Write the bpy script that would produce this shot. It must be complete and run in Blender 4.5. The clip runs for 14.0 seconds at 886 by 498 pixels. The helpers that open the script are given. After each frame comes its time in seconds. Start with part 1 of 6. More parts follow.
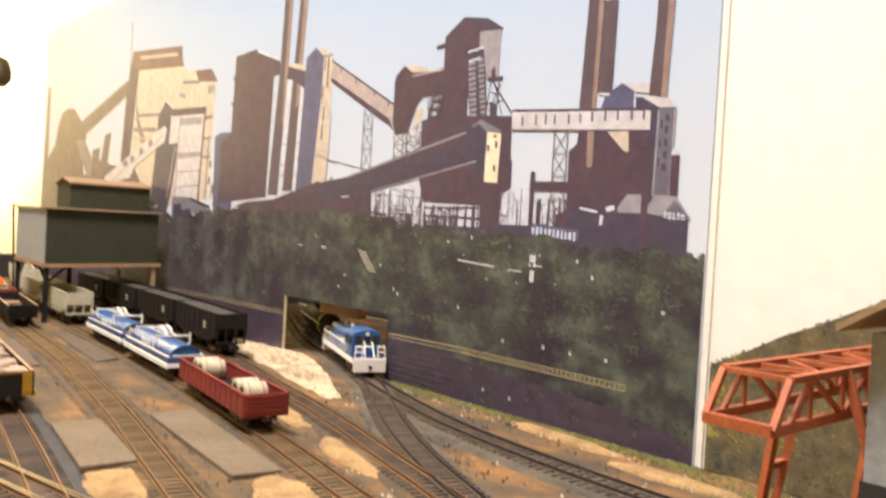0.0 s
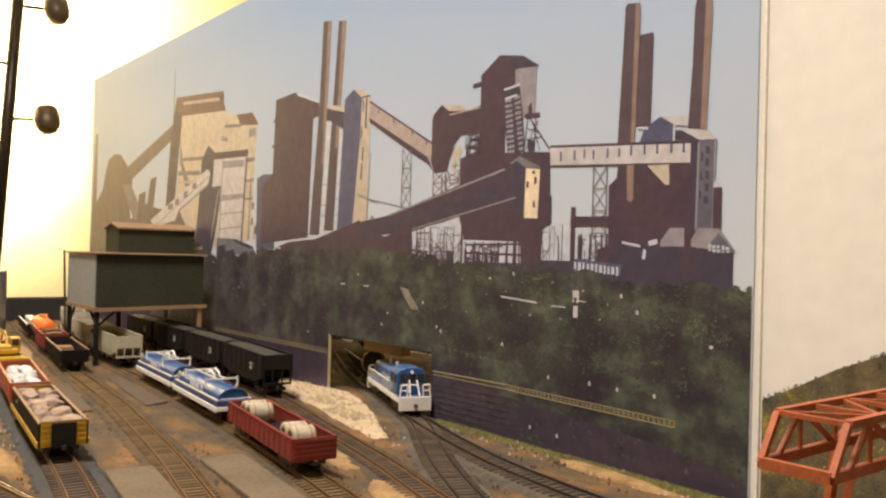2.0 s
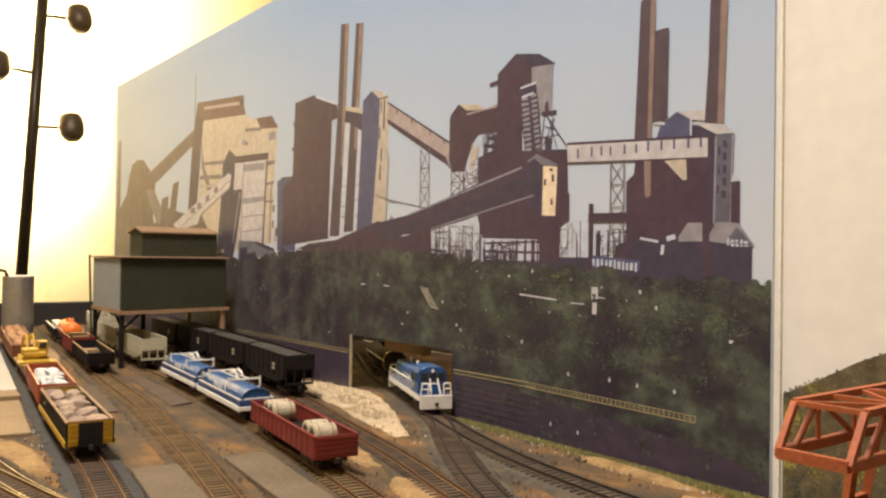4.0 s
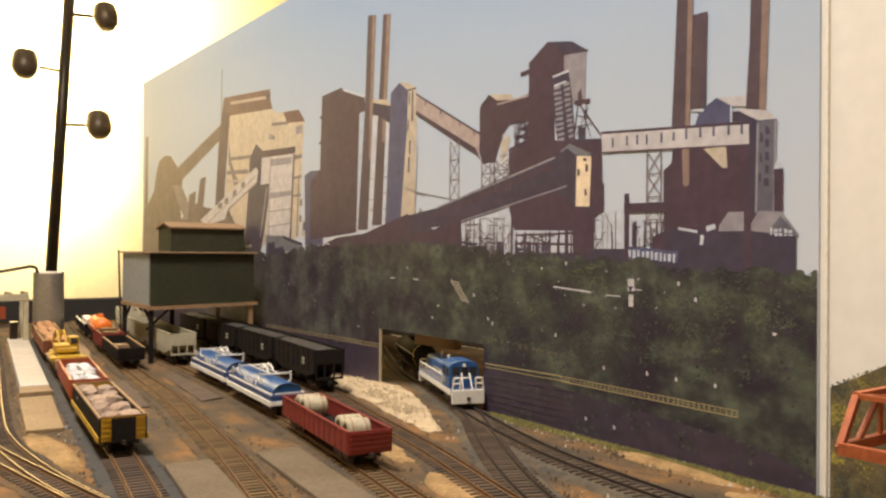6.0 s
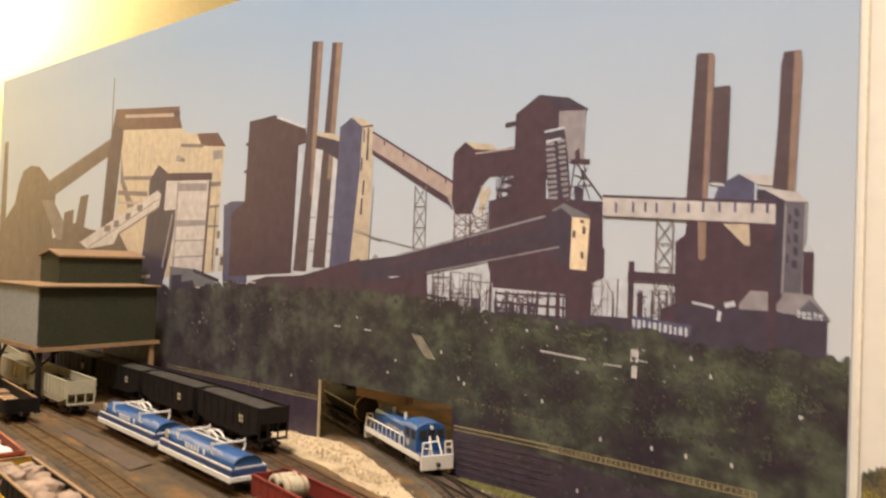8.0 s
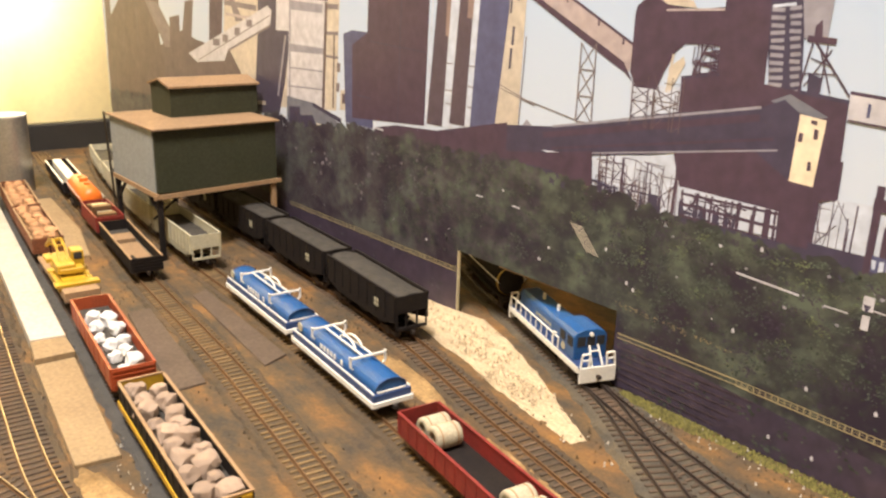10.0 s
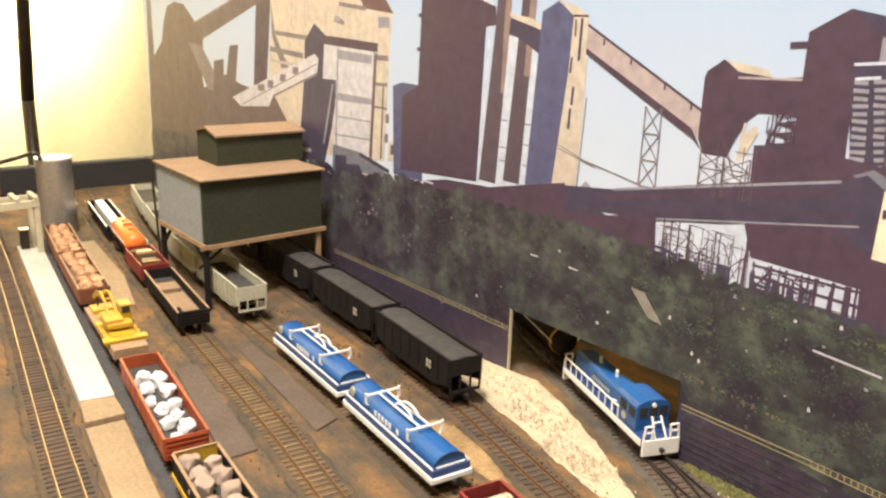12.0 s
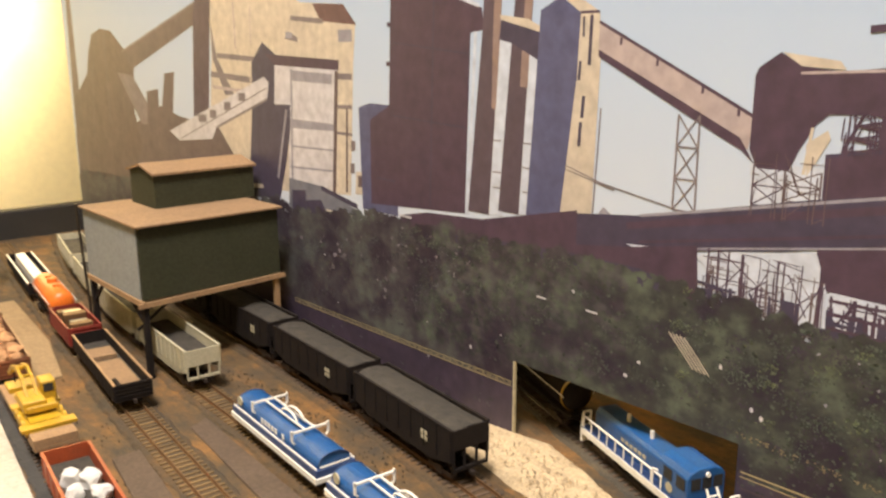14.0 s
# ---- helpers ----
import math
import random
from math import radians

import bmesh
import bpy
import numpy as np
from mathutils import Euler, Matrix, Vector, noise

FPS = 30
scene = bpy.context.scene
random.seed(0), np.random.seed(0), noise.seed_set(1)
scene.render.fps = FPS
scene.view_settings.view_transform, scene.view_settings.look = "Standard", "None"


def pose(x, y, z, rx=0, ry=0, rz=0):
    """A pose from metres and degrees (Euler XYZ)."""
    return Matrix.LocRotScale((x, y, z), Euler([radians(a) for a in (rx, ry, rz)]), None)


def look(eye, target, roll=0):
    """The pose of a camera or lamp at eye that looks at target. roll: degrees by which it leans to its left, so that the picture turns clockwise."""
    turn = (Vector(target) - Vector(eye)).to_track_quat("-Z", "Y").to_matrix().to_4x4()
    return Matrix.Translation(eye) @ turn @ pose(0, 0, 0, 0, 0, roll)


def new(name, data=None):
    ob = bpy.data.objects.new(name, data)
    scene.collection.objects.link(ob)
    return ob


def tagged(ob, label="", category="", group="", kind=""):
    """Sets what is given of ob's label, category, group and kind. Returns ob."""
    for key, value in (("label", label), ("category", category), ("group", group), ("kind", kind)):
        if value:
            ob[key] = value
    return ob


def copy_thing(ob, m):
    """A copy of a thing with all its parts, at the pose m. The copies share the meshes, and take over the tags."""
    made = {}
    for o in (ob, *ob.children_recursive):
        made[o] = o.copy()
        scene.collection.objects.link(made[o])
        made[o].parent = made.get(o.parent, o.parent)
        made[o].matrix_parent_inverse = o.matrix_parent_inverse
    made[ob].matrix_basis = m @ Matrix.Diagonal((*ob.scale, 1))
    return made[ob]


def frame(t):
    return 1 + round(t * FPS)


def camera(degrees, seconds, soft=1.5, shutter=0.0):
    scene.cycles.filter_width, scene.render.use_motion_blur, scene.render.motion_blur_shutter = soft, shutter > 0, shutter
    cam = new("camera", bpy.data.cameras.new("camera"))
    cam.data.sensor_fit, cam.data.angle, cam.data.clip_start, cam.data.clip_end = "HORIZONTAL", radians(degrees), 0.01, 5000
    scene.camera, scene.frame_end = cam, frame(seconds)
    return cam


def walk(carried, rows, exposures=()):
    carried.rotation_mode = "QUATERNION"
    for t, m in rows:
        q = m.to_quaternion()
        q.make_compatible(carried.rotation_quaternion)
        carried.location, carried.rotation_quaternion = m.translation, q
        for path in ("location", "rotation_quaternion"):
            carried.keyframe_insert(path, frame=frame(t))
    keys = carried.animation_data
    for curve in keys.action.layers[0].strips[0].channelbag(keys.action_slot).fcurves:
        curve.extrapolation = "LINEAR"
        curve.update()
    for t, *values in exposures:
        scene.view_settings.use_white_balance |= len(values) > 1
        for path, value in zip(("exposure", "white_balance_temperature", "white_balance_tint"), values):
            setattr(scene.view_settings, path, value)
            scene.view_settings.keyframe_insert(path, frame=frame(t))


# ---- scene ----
cam = camera(56.8, 14.0, soft=2.4, shutter=0.5)
PATH = [
    (0, (-0.52, -0.871, 0.157), (0.806, 0.626, 0.111), 3.2),
    (0.5, (-0.52, -0.878, 0.169), (0.754, 0.664, 0.2), 1.7),
    (1, (-0.515, -0.884, 0.172), (0.759, 0.658, 0.2), 1.5),
    (1.5, (-0.519, -0.877, 0.169), (0.752, 0.666, 0.191), 1.7),
    (2, (-0.523, -0.871, 0.166), (0.727, 0.69, 0.184), 1.5),
    (2.5, (-0.523, -0.874, 0.165), (0.727, 0.687, 0.187), 0.9),
    (3, (-0.522, -0.876, 0.162), (0.707, 0.702, 0.18), 0.7),
    (5.5, (-0.526, -0.87, 0.165), (0.666, 0.736, 0.187), 0.8),
    (6, (-0.523, -0.862, 0.161), (0.641, 0.765, 0.169), 0.4),
    (6.5, (-0.525, -0.86, 0.16), (0.619, 0.78, 0.165), 0.1),
    (7, (-0.529, -0.832, 0.146), (0.657, 0.779, 0.153), 0.7),
    (7.5, (-0.549, -0.8, 0.158), (0.788, 0.685, 0.242), -0.2),
    (8, (-0.592, -0.736, 0.206), (0.872, 0.627, 0.236), 1.9),
    (8.5, (-0.578, -0.698, 0.284), (0.805, 0.724, 0.029), 2.2),
    (9, (-0.543, -0.651, 0.298), (0.74, 0.806, -0.184), 3.1),
    (9.2, (-0.526, -0.636, 0.303), (0.734, 0.81, -0.262), 2.3),
    (11.3, (-0.53, -0.574, 0.335), (0.672, 0.908, -0.263), 2.1),
    (11.5, (-0.533, -0.568, 0.34), (0.665, 0.931, -0.223), 2.0),
    (12, (-0.533, -0.564, 0.346), (0.658, 0.948, -0.199), 1.6),
    (12.5, (-0.54, -0.546, 0.344), (0.669, 0.961, -0.173), 1.9),
    (13, (-0.547, -0.494, 0.342), (0.695, 0.992, -0.157), 1.6),
    (13.5, (-0.499, -0.47, 0.336), (0.75, 1.027, -0.111), -0.4),
    (14, (-0.484, -0.445, 0.323), (0.821, 0.997, -0.146), -0.2),
]
walk(cam, [(t, look(eye, target, roll)) for t, eye, target, roll in PATH],
     [(0, 0.3, 6300, 17), (0.5, 0.06, 6300, 16), (1, -0.28, 6700, 15.5), (1.5, -0.33, 6700, 15.5), (3, -0.36, 6700, 15), (6.5, -0.37, 6700, 14.5), (7.5, -0.37, 6850, 16),
      (8.2, -0.15, 7050, 17), (9, 0.04, 7100, 16), (11.3, 0.34, 5950, 13), (12, 0.31, 6250, 12.5), (12.5, 0.26, 6400, 12), (13.2, 0.0, 6500, 12), (14, -0.03, 6700, 14)])

# ---- light ----
world = bpy.data.worlds.new("world")
scene.world = world
world.use_nodes = True
world.node_tree.nodes["Background"].inputs[0].default_value = (1.0, 0.93, 0.84, 1)
world.node_tree.nodes["Background"].inputs[1].default_value = 0.3


def lamp(name, kind, eye, target, power, colour, size):
    data = bpy.data.lights.new(name, kind)
    data.energy, data.color = power, colour
    if kind == "AREA":
        data.shape, data.size, data.size_y = "RECTANGLE", size[0], size[1]
    elif kind == "SPOT":
        data.spot_size, data.spot_blend, data.shadow_soft_size = radians(size[0]), 0.8, size[1]
    else:
        data.shadow_soft_size = size[0]
    ob = new(name, data)
    ob.matrix_world = look(eye, target)
    return ob


WARM = (1.0, 0.82, 0.52)
lamp("ceiling_lamp_light", "AREA", (-0.9, -0.5, 2.28), (-0.9, -0.5, 0), 112, (1.0, 0.955, 0.89), (0.55, 0.55))
# Added warm fill above the yard; no fixture belongs to it.
lamp("track_light", "AREA", (-0.55, 0.45, 1.45), (-0.3, 0.3, 0), 9, (1.0, 0.90, 0.74), (0.12, 0.12))
lamp("floor_lamp_bulb_high", "SPOT", (0.191, 2.119, 1.041), (0.268, 2.60, 1.35), 150, WARM, (150, 0.03))
lamp("floor_lamp_bulb_low", "SPOT", (0.129, 2.158, 0.655), (-0.079, 2.60, 0.577), 118, WARM, (150, 0.03))
lamp("floor_lamp_bulb_side", "SPOT", (-0.103, 2.158, 0.848), (-0.311, 2.60, 1.196), 66, WARM, (150, 0.03))


# ---- materials ----
def material(name, colour, second=None, rough=0.6, metal=0.0, big=30.0, fine=500.0, amount=0.5, bump=0.25, island=0.0, piece=0.0, shine=0.5):
    """A surface with stains at one scale, grain at another and a fine relief."""
    m = bpy.data.materials.new(name)
    m.use_nodes = True
    nt = m.node_tree
    bsdf = nt.nodes["Principled BSDF"]
    bsdf.inputs["Metallic"].default_value, bsdf.inputs["Specular IOR Level"].default_value = metal, shine
    second = second or tuple(c * 0.6 for c in colour)
    co = nt.nodes.new("ShaderNodeTexCoord")
    n1, n2 = nt.nodes.new("ShaderNodeTexNoise"), nt.nodes.new("ShaderNodeTexNoise")
    n1.inputs["Scale"].default_value, n1.inputs["Detail"].default_value, n1.inputs["Roughness"].default_value = big, 6, 0.65
    n2.inputs["Scale"].default_value, n2.inputs["Detail"].default_value = fine, 3
    for n in (n1, n2):
        nt.links.new(co.outputs["Object"], n.inputs["Vector"])
    ramp = nt.nodes.new("ShaderNodeMapRange")
    ramp.inputs["From Min"].default_value, ramp.inputs["From Max"].default_value = 0.38, 0.68
    ramp.inputs["To Max"].default_value = amount
    nt.links.new(n1.outputs[0], ramp.inputs["Value"])
    mix = nt.nodes.new("ShaderNodeMix")
    mix.data_type = "RGBA"
    mix.inputs["A"].default_value, mix.inputs["B"].default_value = (*colour, 1), (*second, 1)
    nt.links.new(ramp.outputs[0], mix.inputs["Factor"])
    hsv = nt.nodes.new("ShaderNodeHueSaturation")
    nt.links.new(mix.outputs["Result"], hsv.inputs["Color"])
    grain = nt.nodes.new("ShaderNodeMapRange")
    grain.inputs["From Min"].default_value, grain.inputs["From Max"].default_value = 0.25, 0.75
    grain.inputs["To Min"].default_value, grain.inputs["To Max"].default_value = 1 - 0.35 * amount, 1 + 0.35 * amount
    nt.links.new(n2.outputs[0], grain.inputs["Value"])
    value = grain.outputs[0]
    for share, node, socket in ((island, "ShaderNodeNewGeometry", "Random Per Island"), (piece, "ShaderNodeObjectInfo", "Random")):
        if share:
            src, rng, mul = nt.nodes.new(node), nt.nodes.new("ShaderNodeMapRange"), nt.nodes.new("ShaderNodeMath")
            rng.inputs["To Min"].default_value, rng.inputs["To Max"].default_value = 1 - share, 1 + share
            mul.operation = "MULTIPLY"
            nt.links.new(src.outputs[socket], rng.inputs["Value"])
            nt.links.new(rng.outputs[0], mul.inputs[0])
            nt.links.new(value, mul.inputs[1])
            value = mul.outputs[0]
    nt.links.new(value, hsv.inputs["Value"])
    nt.links.new(hsv.outputs[0], bsdf.inputs["Base Color"])
    rr = nt.nodes.new("ShaderNodeMapRange")
    rr.inputs["To Min"].default_value, rr.inputs["To Max"].default_value = max(rough - 0.12, 0.05), min(rough + 0.12, 1)
    nt.links.new(n1.outputs[0], rr.inputs["Value"])
    nt.links.new(rr.outputs[0], bsdf.inputs["Roughness"])
    if bump:
        b = nt.nodes.new("ShaderNodeBump")
        b.inputs["Strength"].default_value, b.inputs["Distance"].default_value = bump, 0.0006
        nt.links.new(n2.outputs[0], b.inputs["Height"])
        nt.links.new(b.outputs[0], bsdf.inputs["Normal"])
    return m


def ink(name, colour, second=None, island=0.0, amount=0.5, big=30.0):
    """Printing ink on the glossy photographic sheet."""
    return material(name, colour, second, rough=0.42, big=big, fine=90, amount=amount, bump=0.0, island=island)


M = {
    "dirt": material("brown_scenery_dirt", (0.155, 0.072, 0.018), (0.055, 0.040, 0.028), 0.95, big=24, fine=380, amount=0.6, bump=0.9),
    "ballast": material("grey_brown_ballast", (0.135, 0.070, 0.020), (0.058, 0.042, 0.027), 0.95, big=40, fine=650, amount=0.9, bump=1.0),
    "ash": material("grey_ash_ballast", (0.096, 0.077, 0.052), (0.057, 0.047, 0.035), 0.95, big=18, fine=600, amount=0.8, bump=1.0),
    "paving": material("grey_card_paving", (0.135, 0.099, 0.060), (0.100, 0.070, 0.040), 0.9, big=20, fine=300, amount=0.6, bump=0.3),
    "concrete": material("pale_concrete", (0.48, 0.44, 0.37), (0.34, 0.28, 0.21), 0.85, big=14, fine=300, amount=0.5, bump=0.3),
    "sandstone": material("tan_card", (0.29, 0.20, 0.105), (0.22, 0.145, 0.075), 0.9, big=20, fine=300, amount=0.6, bump=0.3),
    "gravel": material("pale_gravel", (0.43, 0.33, 0.205), (0.33, 0.25, 0.15), 0.95, big=45, fine=420, amount=0.7, bump=1.0, island=0.3),
    "grass": material("green_turf", (0.175, 0.155, 0.040), (0.11, 0.095, 0.03), 0.95, big=60, fine=600, amount=0.8, bump=1.0, island=0.4),
    "cinder": material("dark_grey_cinders", (0.052, 0.048, 0.044), (0.034, 0.032, 0.030), 0.95, big=40, fine=600, amount=0.7, bump=1.0),
    "worn_paving": material("worn_brown_paving", (0.098, 0.066, 0.044), (0.070, 0.048, 0.032), 0.9, big=24, fine=300, amount=0.7, bump=0.3),
    "sand": material("pale_sandy_scenery", (0.34, 0.21, 0.085), (0.15, 0.085, 0.03), 0.95, big=30, fine=420, amount=0.9, bump=0.8),
    "tan_tie": material("dusty_tan_tie", (0.165, 0.103, 0.042), (0.105, 0.068, 0.032), 0.9, big=150, fine=900, amount=0.7, piece=0.3),
    "tie": material("brown_tie", (0.095, 0.058, 0.034), (0.055, 0.045, 0.035), 0.9, big=150, fine=900, amount=0.7, piece=0.35),
    "rust": material("rusty_rail", (0.165, 0.086, 0.036), (0.105, 0.056, 0.026), 0.6, metal=0.4, big=60, fine=700, amount=0.6),
    "brass": material("nickel_rail", (0.46, 0.37, 0.24), (0.24, 0.18, 0.11), 0.42, metal=0.75, big=70, fine=700, amount=0.4),
    "black": material("sooty_black_paint", (0.013, 0.010, 0.0095), (0.024, 0.018, 0.014), 0.7, big=50, fine=500, amount=0.7, shine=0.15),
    "coal": material("black_coal", (0.046, 0.039, 0.031), (0.025, 0.022, 0.018), 0.8, big=120, fine=700, amount=0.8, bump=1.0),
    "wheel": material("dark_wheel_steel", (0.05, 0.04, 0.035), (0.09, 0.05, 0.03), 0.5, metal=0.5, big=120, fine=700),
    "red": material("oxide_red_paint", (0.22, 0.022, 0.016), (0.13, 0.024, 0.016), 0.55, big=45, fine=500, amount=0.6),
    "weathered": material("weathered_orange_brown_paint", (0.24, 0.072, 0.025), (0.12, 0.052, 0.026), 0.7, big=60, fine=500, amount=0.9),
    "orange": material("orange_red_paint", (0.34, 0.062, 0.018), (0.20, 0.05, 0.022), 0.5, big=45, fine=500, amount=0.5),
    "bright_orange": material("bright_orange_paint", (0.75, 0.17, 0.02), (0.5, 0.1, 0.02), 0.4, big=45, fine=500, amount=0.4),
    "yellow": material("yellow_paint", (0.50, 0.29, 0.012), (0.29, 0.16, 0.02), 0.5, big=60, fine=500, amount=0.5),
    "blue": material("railway_blue_paint", (0.014, 0.085, 0.25), (0.012, 0.062, 0.18), 0.32, big=40, fine=400, amount=0.5, bump=0.08),
    "navy": material("deep_blue_paint", (0.03, 0.06, 0.16), None, 0.4, big=40, fine=400, amount=0.4, bump=0.08),
    "white": material("white_paint", (0.80, 0.77, 0.70), (0.62, 0.56, 0.46), 0.45, big=50, fine=500, amount=0.35, bump=0.1),
    "hopper_grey": material("light_grey_hopper_paint", (0.45, 0.41, 0.29), (0.34, 0.30, 0.20), 0.6, big=40, fine=500, amount=0.5),
    "beige": material("beige_painted_wood", (0.50, 0.44, 0.29), (0.36, 0.30, 0.19), 0.7, big=40, fine=400, amount=0.5),
    "rock_white": material("white_ore", (0.82, 0.80, 0.76), (0.6, 0.58, 0.55), 0.9, big=150, fine=900, amount=0.6, bump=0.8),
    "rock_pink": material("pinkish_scrap_stone", (0.52, 0.38, 0.28), (0.28, 0.18, 0.12), 0.85, big=150, fine=900, amount=0.9, bump=0.9, piece=0.2),
    "rock_orange": material("orange_brown_stone", (0.62, 0.34, 0.16), (0.36, 0.17, 0.08), 0.85, big=150, fine=900, amount=0.8, bump=0.9, piece=0.2),
    "coil_steel": material("wrapped_steel_coil", (0.46, 0.40, 0.28), (0.24, 0.18, 0.11), 0.75, metal=0.0, big=120, fine=700, amount=0.6),
    "green_wall": material("dark_green_styrene", (0.034, 0.036, 0.019), (0.046, 0.044, 0.025), 0.7, big=16, fine=300, amount=0.6, bump=0.15, shine=0.25),
    "grey_wall": material("pale_house_lit_bin_styrene", (0.27, 0.285, 0.28), (0.22, 0.235, 0.225), 0.65, big=16, fine=300, amount=0.5, bump=0.15),
    "roof": material("dusty_tan_roof", (0.26, 0.16, 0.085), (0.19, 0.12, 0.065), 0.9, big=18, fine=400, amount=0.7, bump=0.4),
    "wood": material("tan_wood", (0.33, 0.20, 0.10), (0.2, 0.12, 0.065), 0.75, big=40, fine=500, amount=0.6),
    "steel": material("galvanised_steel", (0.46, 0.435, 0.38), (0.33, 0.31, 0.27), 0.34, metal=0.75, big=18, fine=300, amount=0.5, bump=0.1),
    "crane": material("orange_red_girder_paint", (0.40, 0.10, 0.028), (0.24, 0.06, 0.022), 0.55, big=60, fine=500, amount=0.6),
    "wall": material("cream_wall_paint", (0.82, 0.74, 0.48), (0.80, 0.72, 0.46), 0.85, big=2, fine=40, amount=0.15, bump=0.1),
    "plaster": material("white_board", (0.80, 0.77, 0.70), (0.77, 0.735, 0.66), 0.8, big=3, fine=60, amount=0.12, bump=0.08),
    "trim": material("ivory_corner_strip", (0.84, 0.80, 0.70), (0.8, 0.75, 0.63), 0.5, big=20, fine=200, amount=0.3, bump=0.05),
    "shaded_recess": material("shade_darkened_brown", (0.06, 0.04, 0.026), None, 0.9, big=20, fine=300),
    "dark": material("black_paint_and_shade", (0.018, 0.016, 0.014), (0.035, 0.03, 0.025), 0.8, big=20, fine=300),
    "lamp_metal": material("dark_lamp_metal", (0.05, 0.04, 0.03), (0.08, 0.06, 0.04), 0.4, metal=0.6, big=10, fine=100, bump=0.0),
    "glass_shade": material("smoked_lamp_head", (0.10, 0.075, 0.05), (0.14, 0.1, 0.06), 0.4, metal=0.3, big=10, fine=100, bump=0.0),
    "carpet": material("brown_carpet", (0.2, 0.15, 0.1), None, 0.95, big=6, fine=200),
    "ceiling": material("white_ceiling_paint", (0.8, 0.77, 0.7), None, 0.9, big=3, fine=100, amount=0.15),
}


# ---- building blocks ----
def box(bm, x0, x1, y0, y1, z0, z1):
    v = [bm.verts.new((x, y, z)) for z in (z0, z1) for x, y in ((x0, y0), (x1, y0), (x1, y1), (x0, y1))]
    for f in ((3, 2, 1, 0), (4, 5, 6, 7), (0, 1, 5, 4), (1, 2, 6, 5), (2, 3, 7, 6), (3, 0, 4, 7)):
        bm.faces.new([v[i] for i in f])


def rod(bm, a, b, r, n=8, r2=None, caps=True):
    a, b = Vector(a), Vector(b)
    d = (b - a).normalized()
    u = d.orthogonal().normalized()
    w = d.cross(u)
    rings = []
    for p, q in ((a, r), (b, r if r2 is None else r2)):
        rings.append([bm.verts.new(p + (u * math.cos(k * math.tau / n) + w * math.sin(k * math.tau / n)) * q) for k in range(n)])
    for k in range(n):
        bm.faces.new((rings[0][k], rings[0][(k + 1) % n], rings[1][(k + 1) % n], rings[1][k]))
    if caps:
        bm.faces.new(rings[0][::-1])
        bm.faces.new(rings[1])


def beam(bm, a, b, w, h):
    """A square bar from a to b."""
    a, b = Vector(a), Vector(b)
    d = (b - a).normalized()
    side = d.cross(Vector((0, 0, 1)))
    side = side.normalized() if side.length > 1e-4 else Vector((1, 0, 0))
    up = side.cross(d)
    rings = [[bm.verts.new(p + side * sx * w / 2 + up * sz * h / 2) for sx, sz in ((-1, -1), (1, -1), (1, 1), (-1, 1))] for p in (a, b)]
    for k in range(4):
        bm.faces.new((rings[0][k], rings[0][(k + 1) % 4], rings[1][(k + 1) % 4], rings[1][k]))
    bm.faces.new(rings[0][::-1])
    bm.faces.new(rings[1])


def prism(bm, outline, a, b, axis="x"):
    """An outline of (u, v) pairs pushed from a to b along an axis."""
    def at(u, v, s):
        return {"x": (s, u, v), "y": (u, s, v), "z": (u, v, s)}[axis]
    rings = [[bm.verts.new(at(u, v, s)) for u, v in outline] for s in (a, b)]
    n = len(outline)
    for k in range(n):
        bm.faces.new((rings[0][k], rings[0][(k + 1) % n], rings[1][(k + 1) % n], rings[1][k]))
    bm.faces.new(rings[0][::-1])
    bm.faces.new(rings[1])


def mesh_of(name, bm, mat, smooth=False, bevel=0.0):
    if bevel:
        bmesh.ops.bevel(bm, geom=list(bm.edges), offset=bevel, segments=1, affect="EDGES", clamp_overlap=True)
    bmesh.ops.recalc_face_normals(bm, faces=bm.faces)
    me = bpy.data.meshes.new(name)
    bm.to_mesh(me)
    bm.free()
    me.materials.append(mat)
    if smooth:
        for p in me.polygons:
            p.use_smooth = True
    return me


def part(name, bm, mat, parent, label="", smooth=False, bevel=0.0):
    ob = new(name, mesh_of(name, bm, mat, smooth, bevel))
    ob.parent = parent
    return tagged(ob, label)


def solid(name, bm, mat, label, category, kind="", group="", smooth=False, bevel=0.0):
    return tagged(new(name, mesh_of(name, bm, mat, smooth, bevel)), label, category, group, kind)


def thing(name, m, label, category, group=""):
    ob = new(name)
    ob.matrix_basis = m
    ob.empty_display_size = 0.01
    return tagged(ob, label, category, group)


def boxes(*rows):
    bm = bmesh.new()
    for r in rows:
        box(bm, *r)
    return bm


def spline(points, step=0.004):
    """Points at even steps along a smooth line through the given ones."""
    p = [Vector(q) for q in points]
    p = [2 * p[0] - p[1], *p, 2 * p[-1] - p[-2]]
    out = []
    for i in range(1, len(p) - 2):
        n = max(2, int((p[i + 1] - p[i]).length / 0.002))
        for k in range(n):
            t = k / n
            out.append(0.5 * (2 * p[i] + (p[i + 1] - p[i - 1]) * t + (2 * p[i - 1] - 5 * p[i] + 4 * p[i + 1] - p[i + 2]) * t * t
                              + (3 * p[i] - p[i - 1] - 3 * p[i + 1] + p[i + 2]) * t ** 3))
    out.append(p[-2])
    even, left = [out[0]], step
    for a, b in zip(out, out[1:]):
        d = (b - a).length
        while d >= left:
            a = a + (b - a) * (left / d)
            d -= left
            left = step
            even.append(a)
        left -= d
    return even

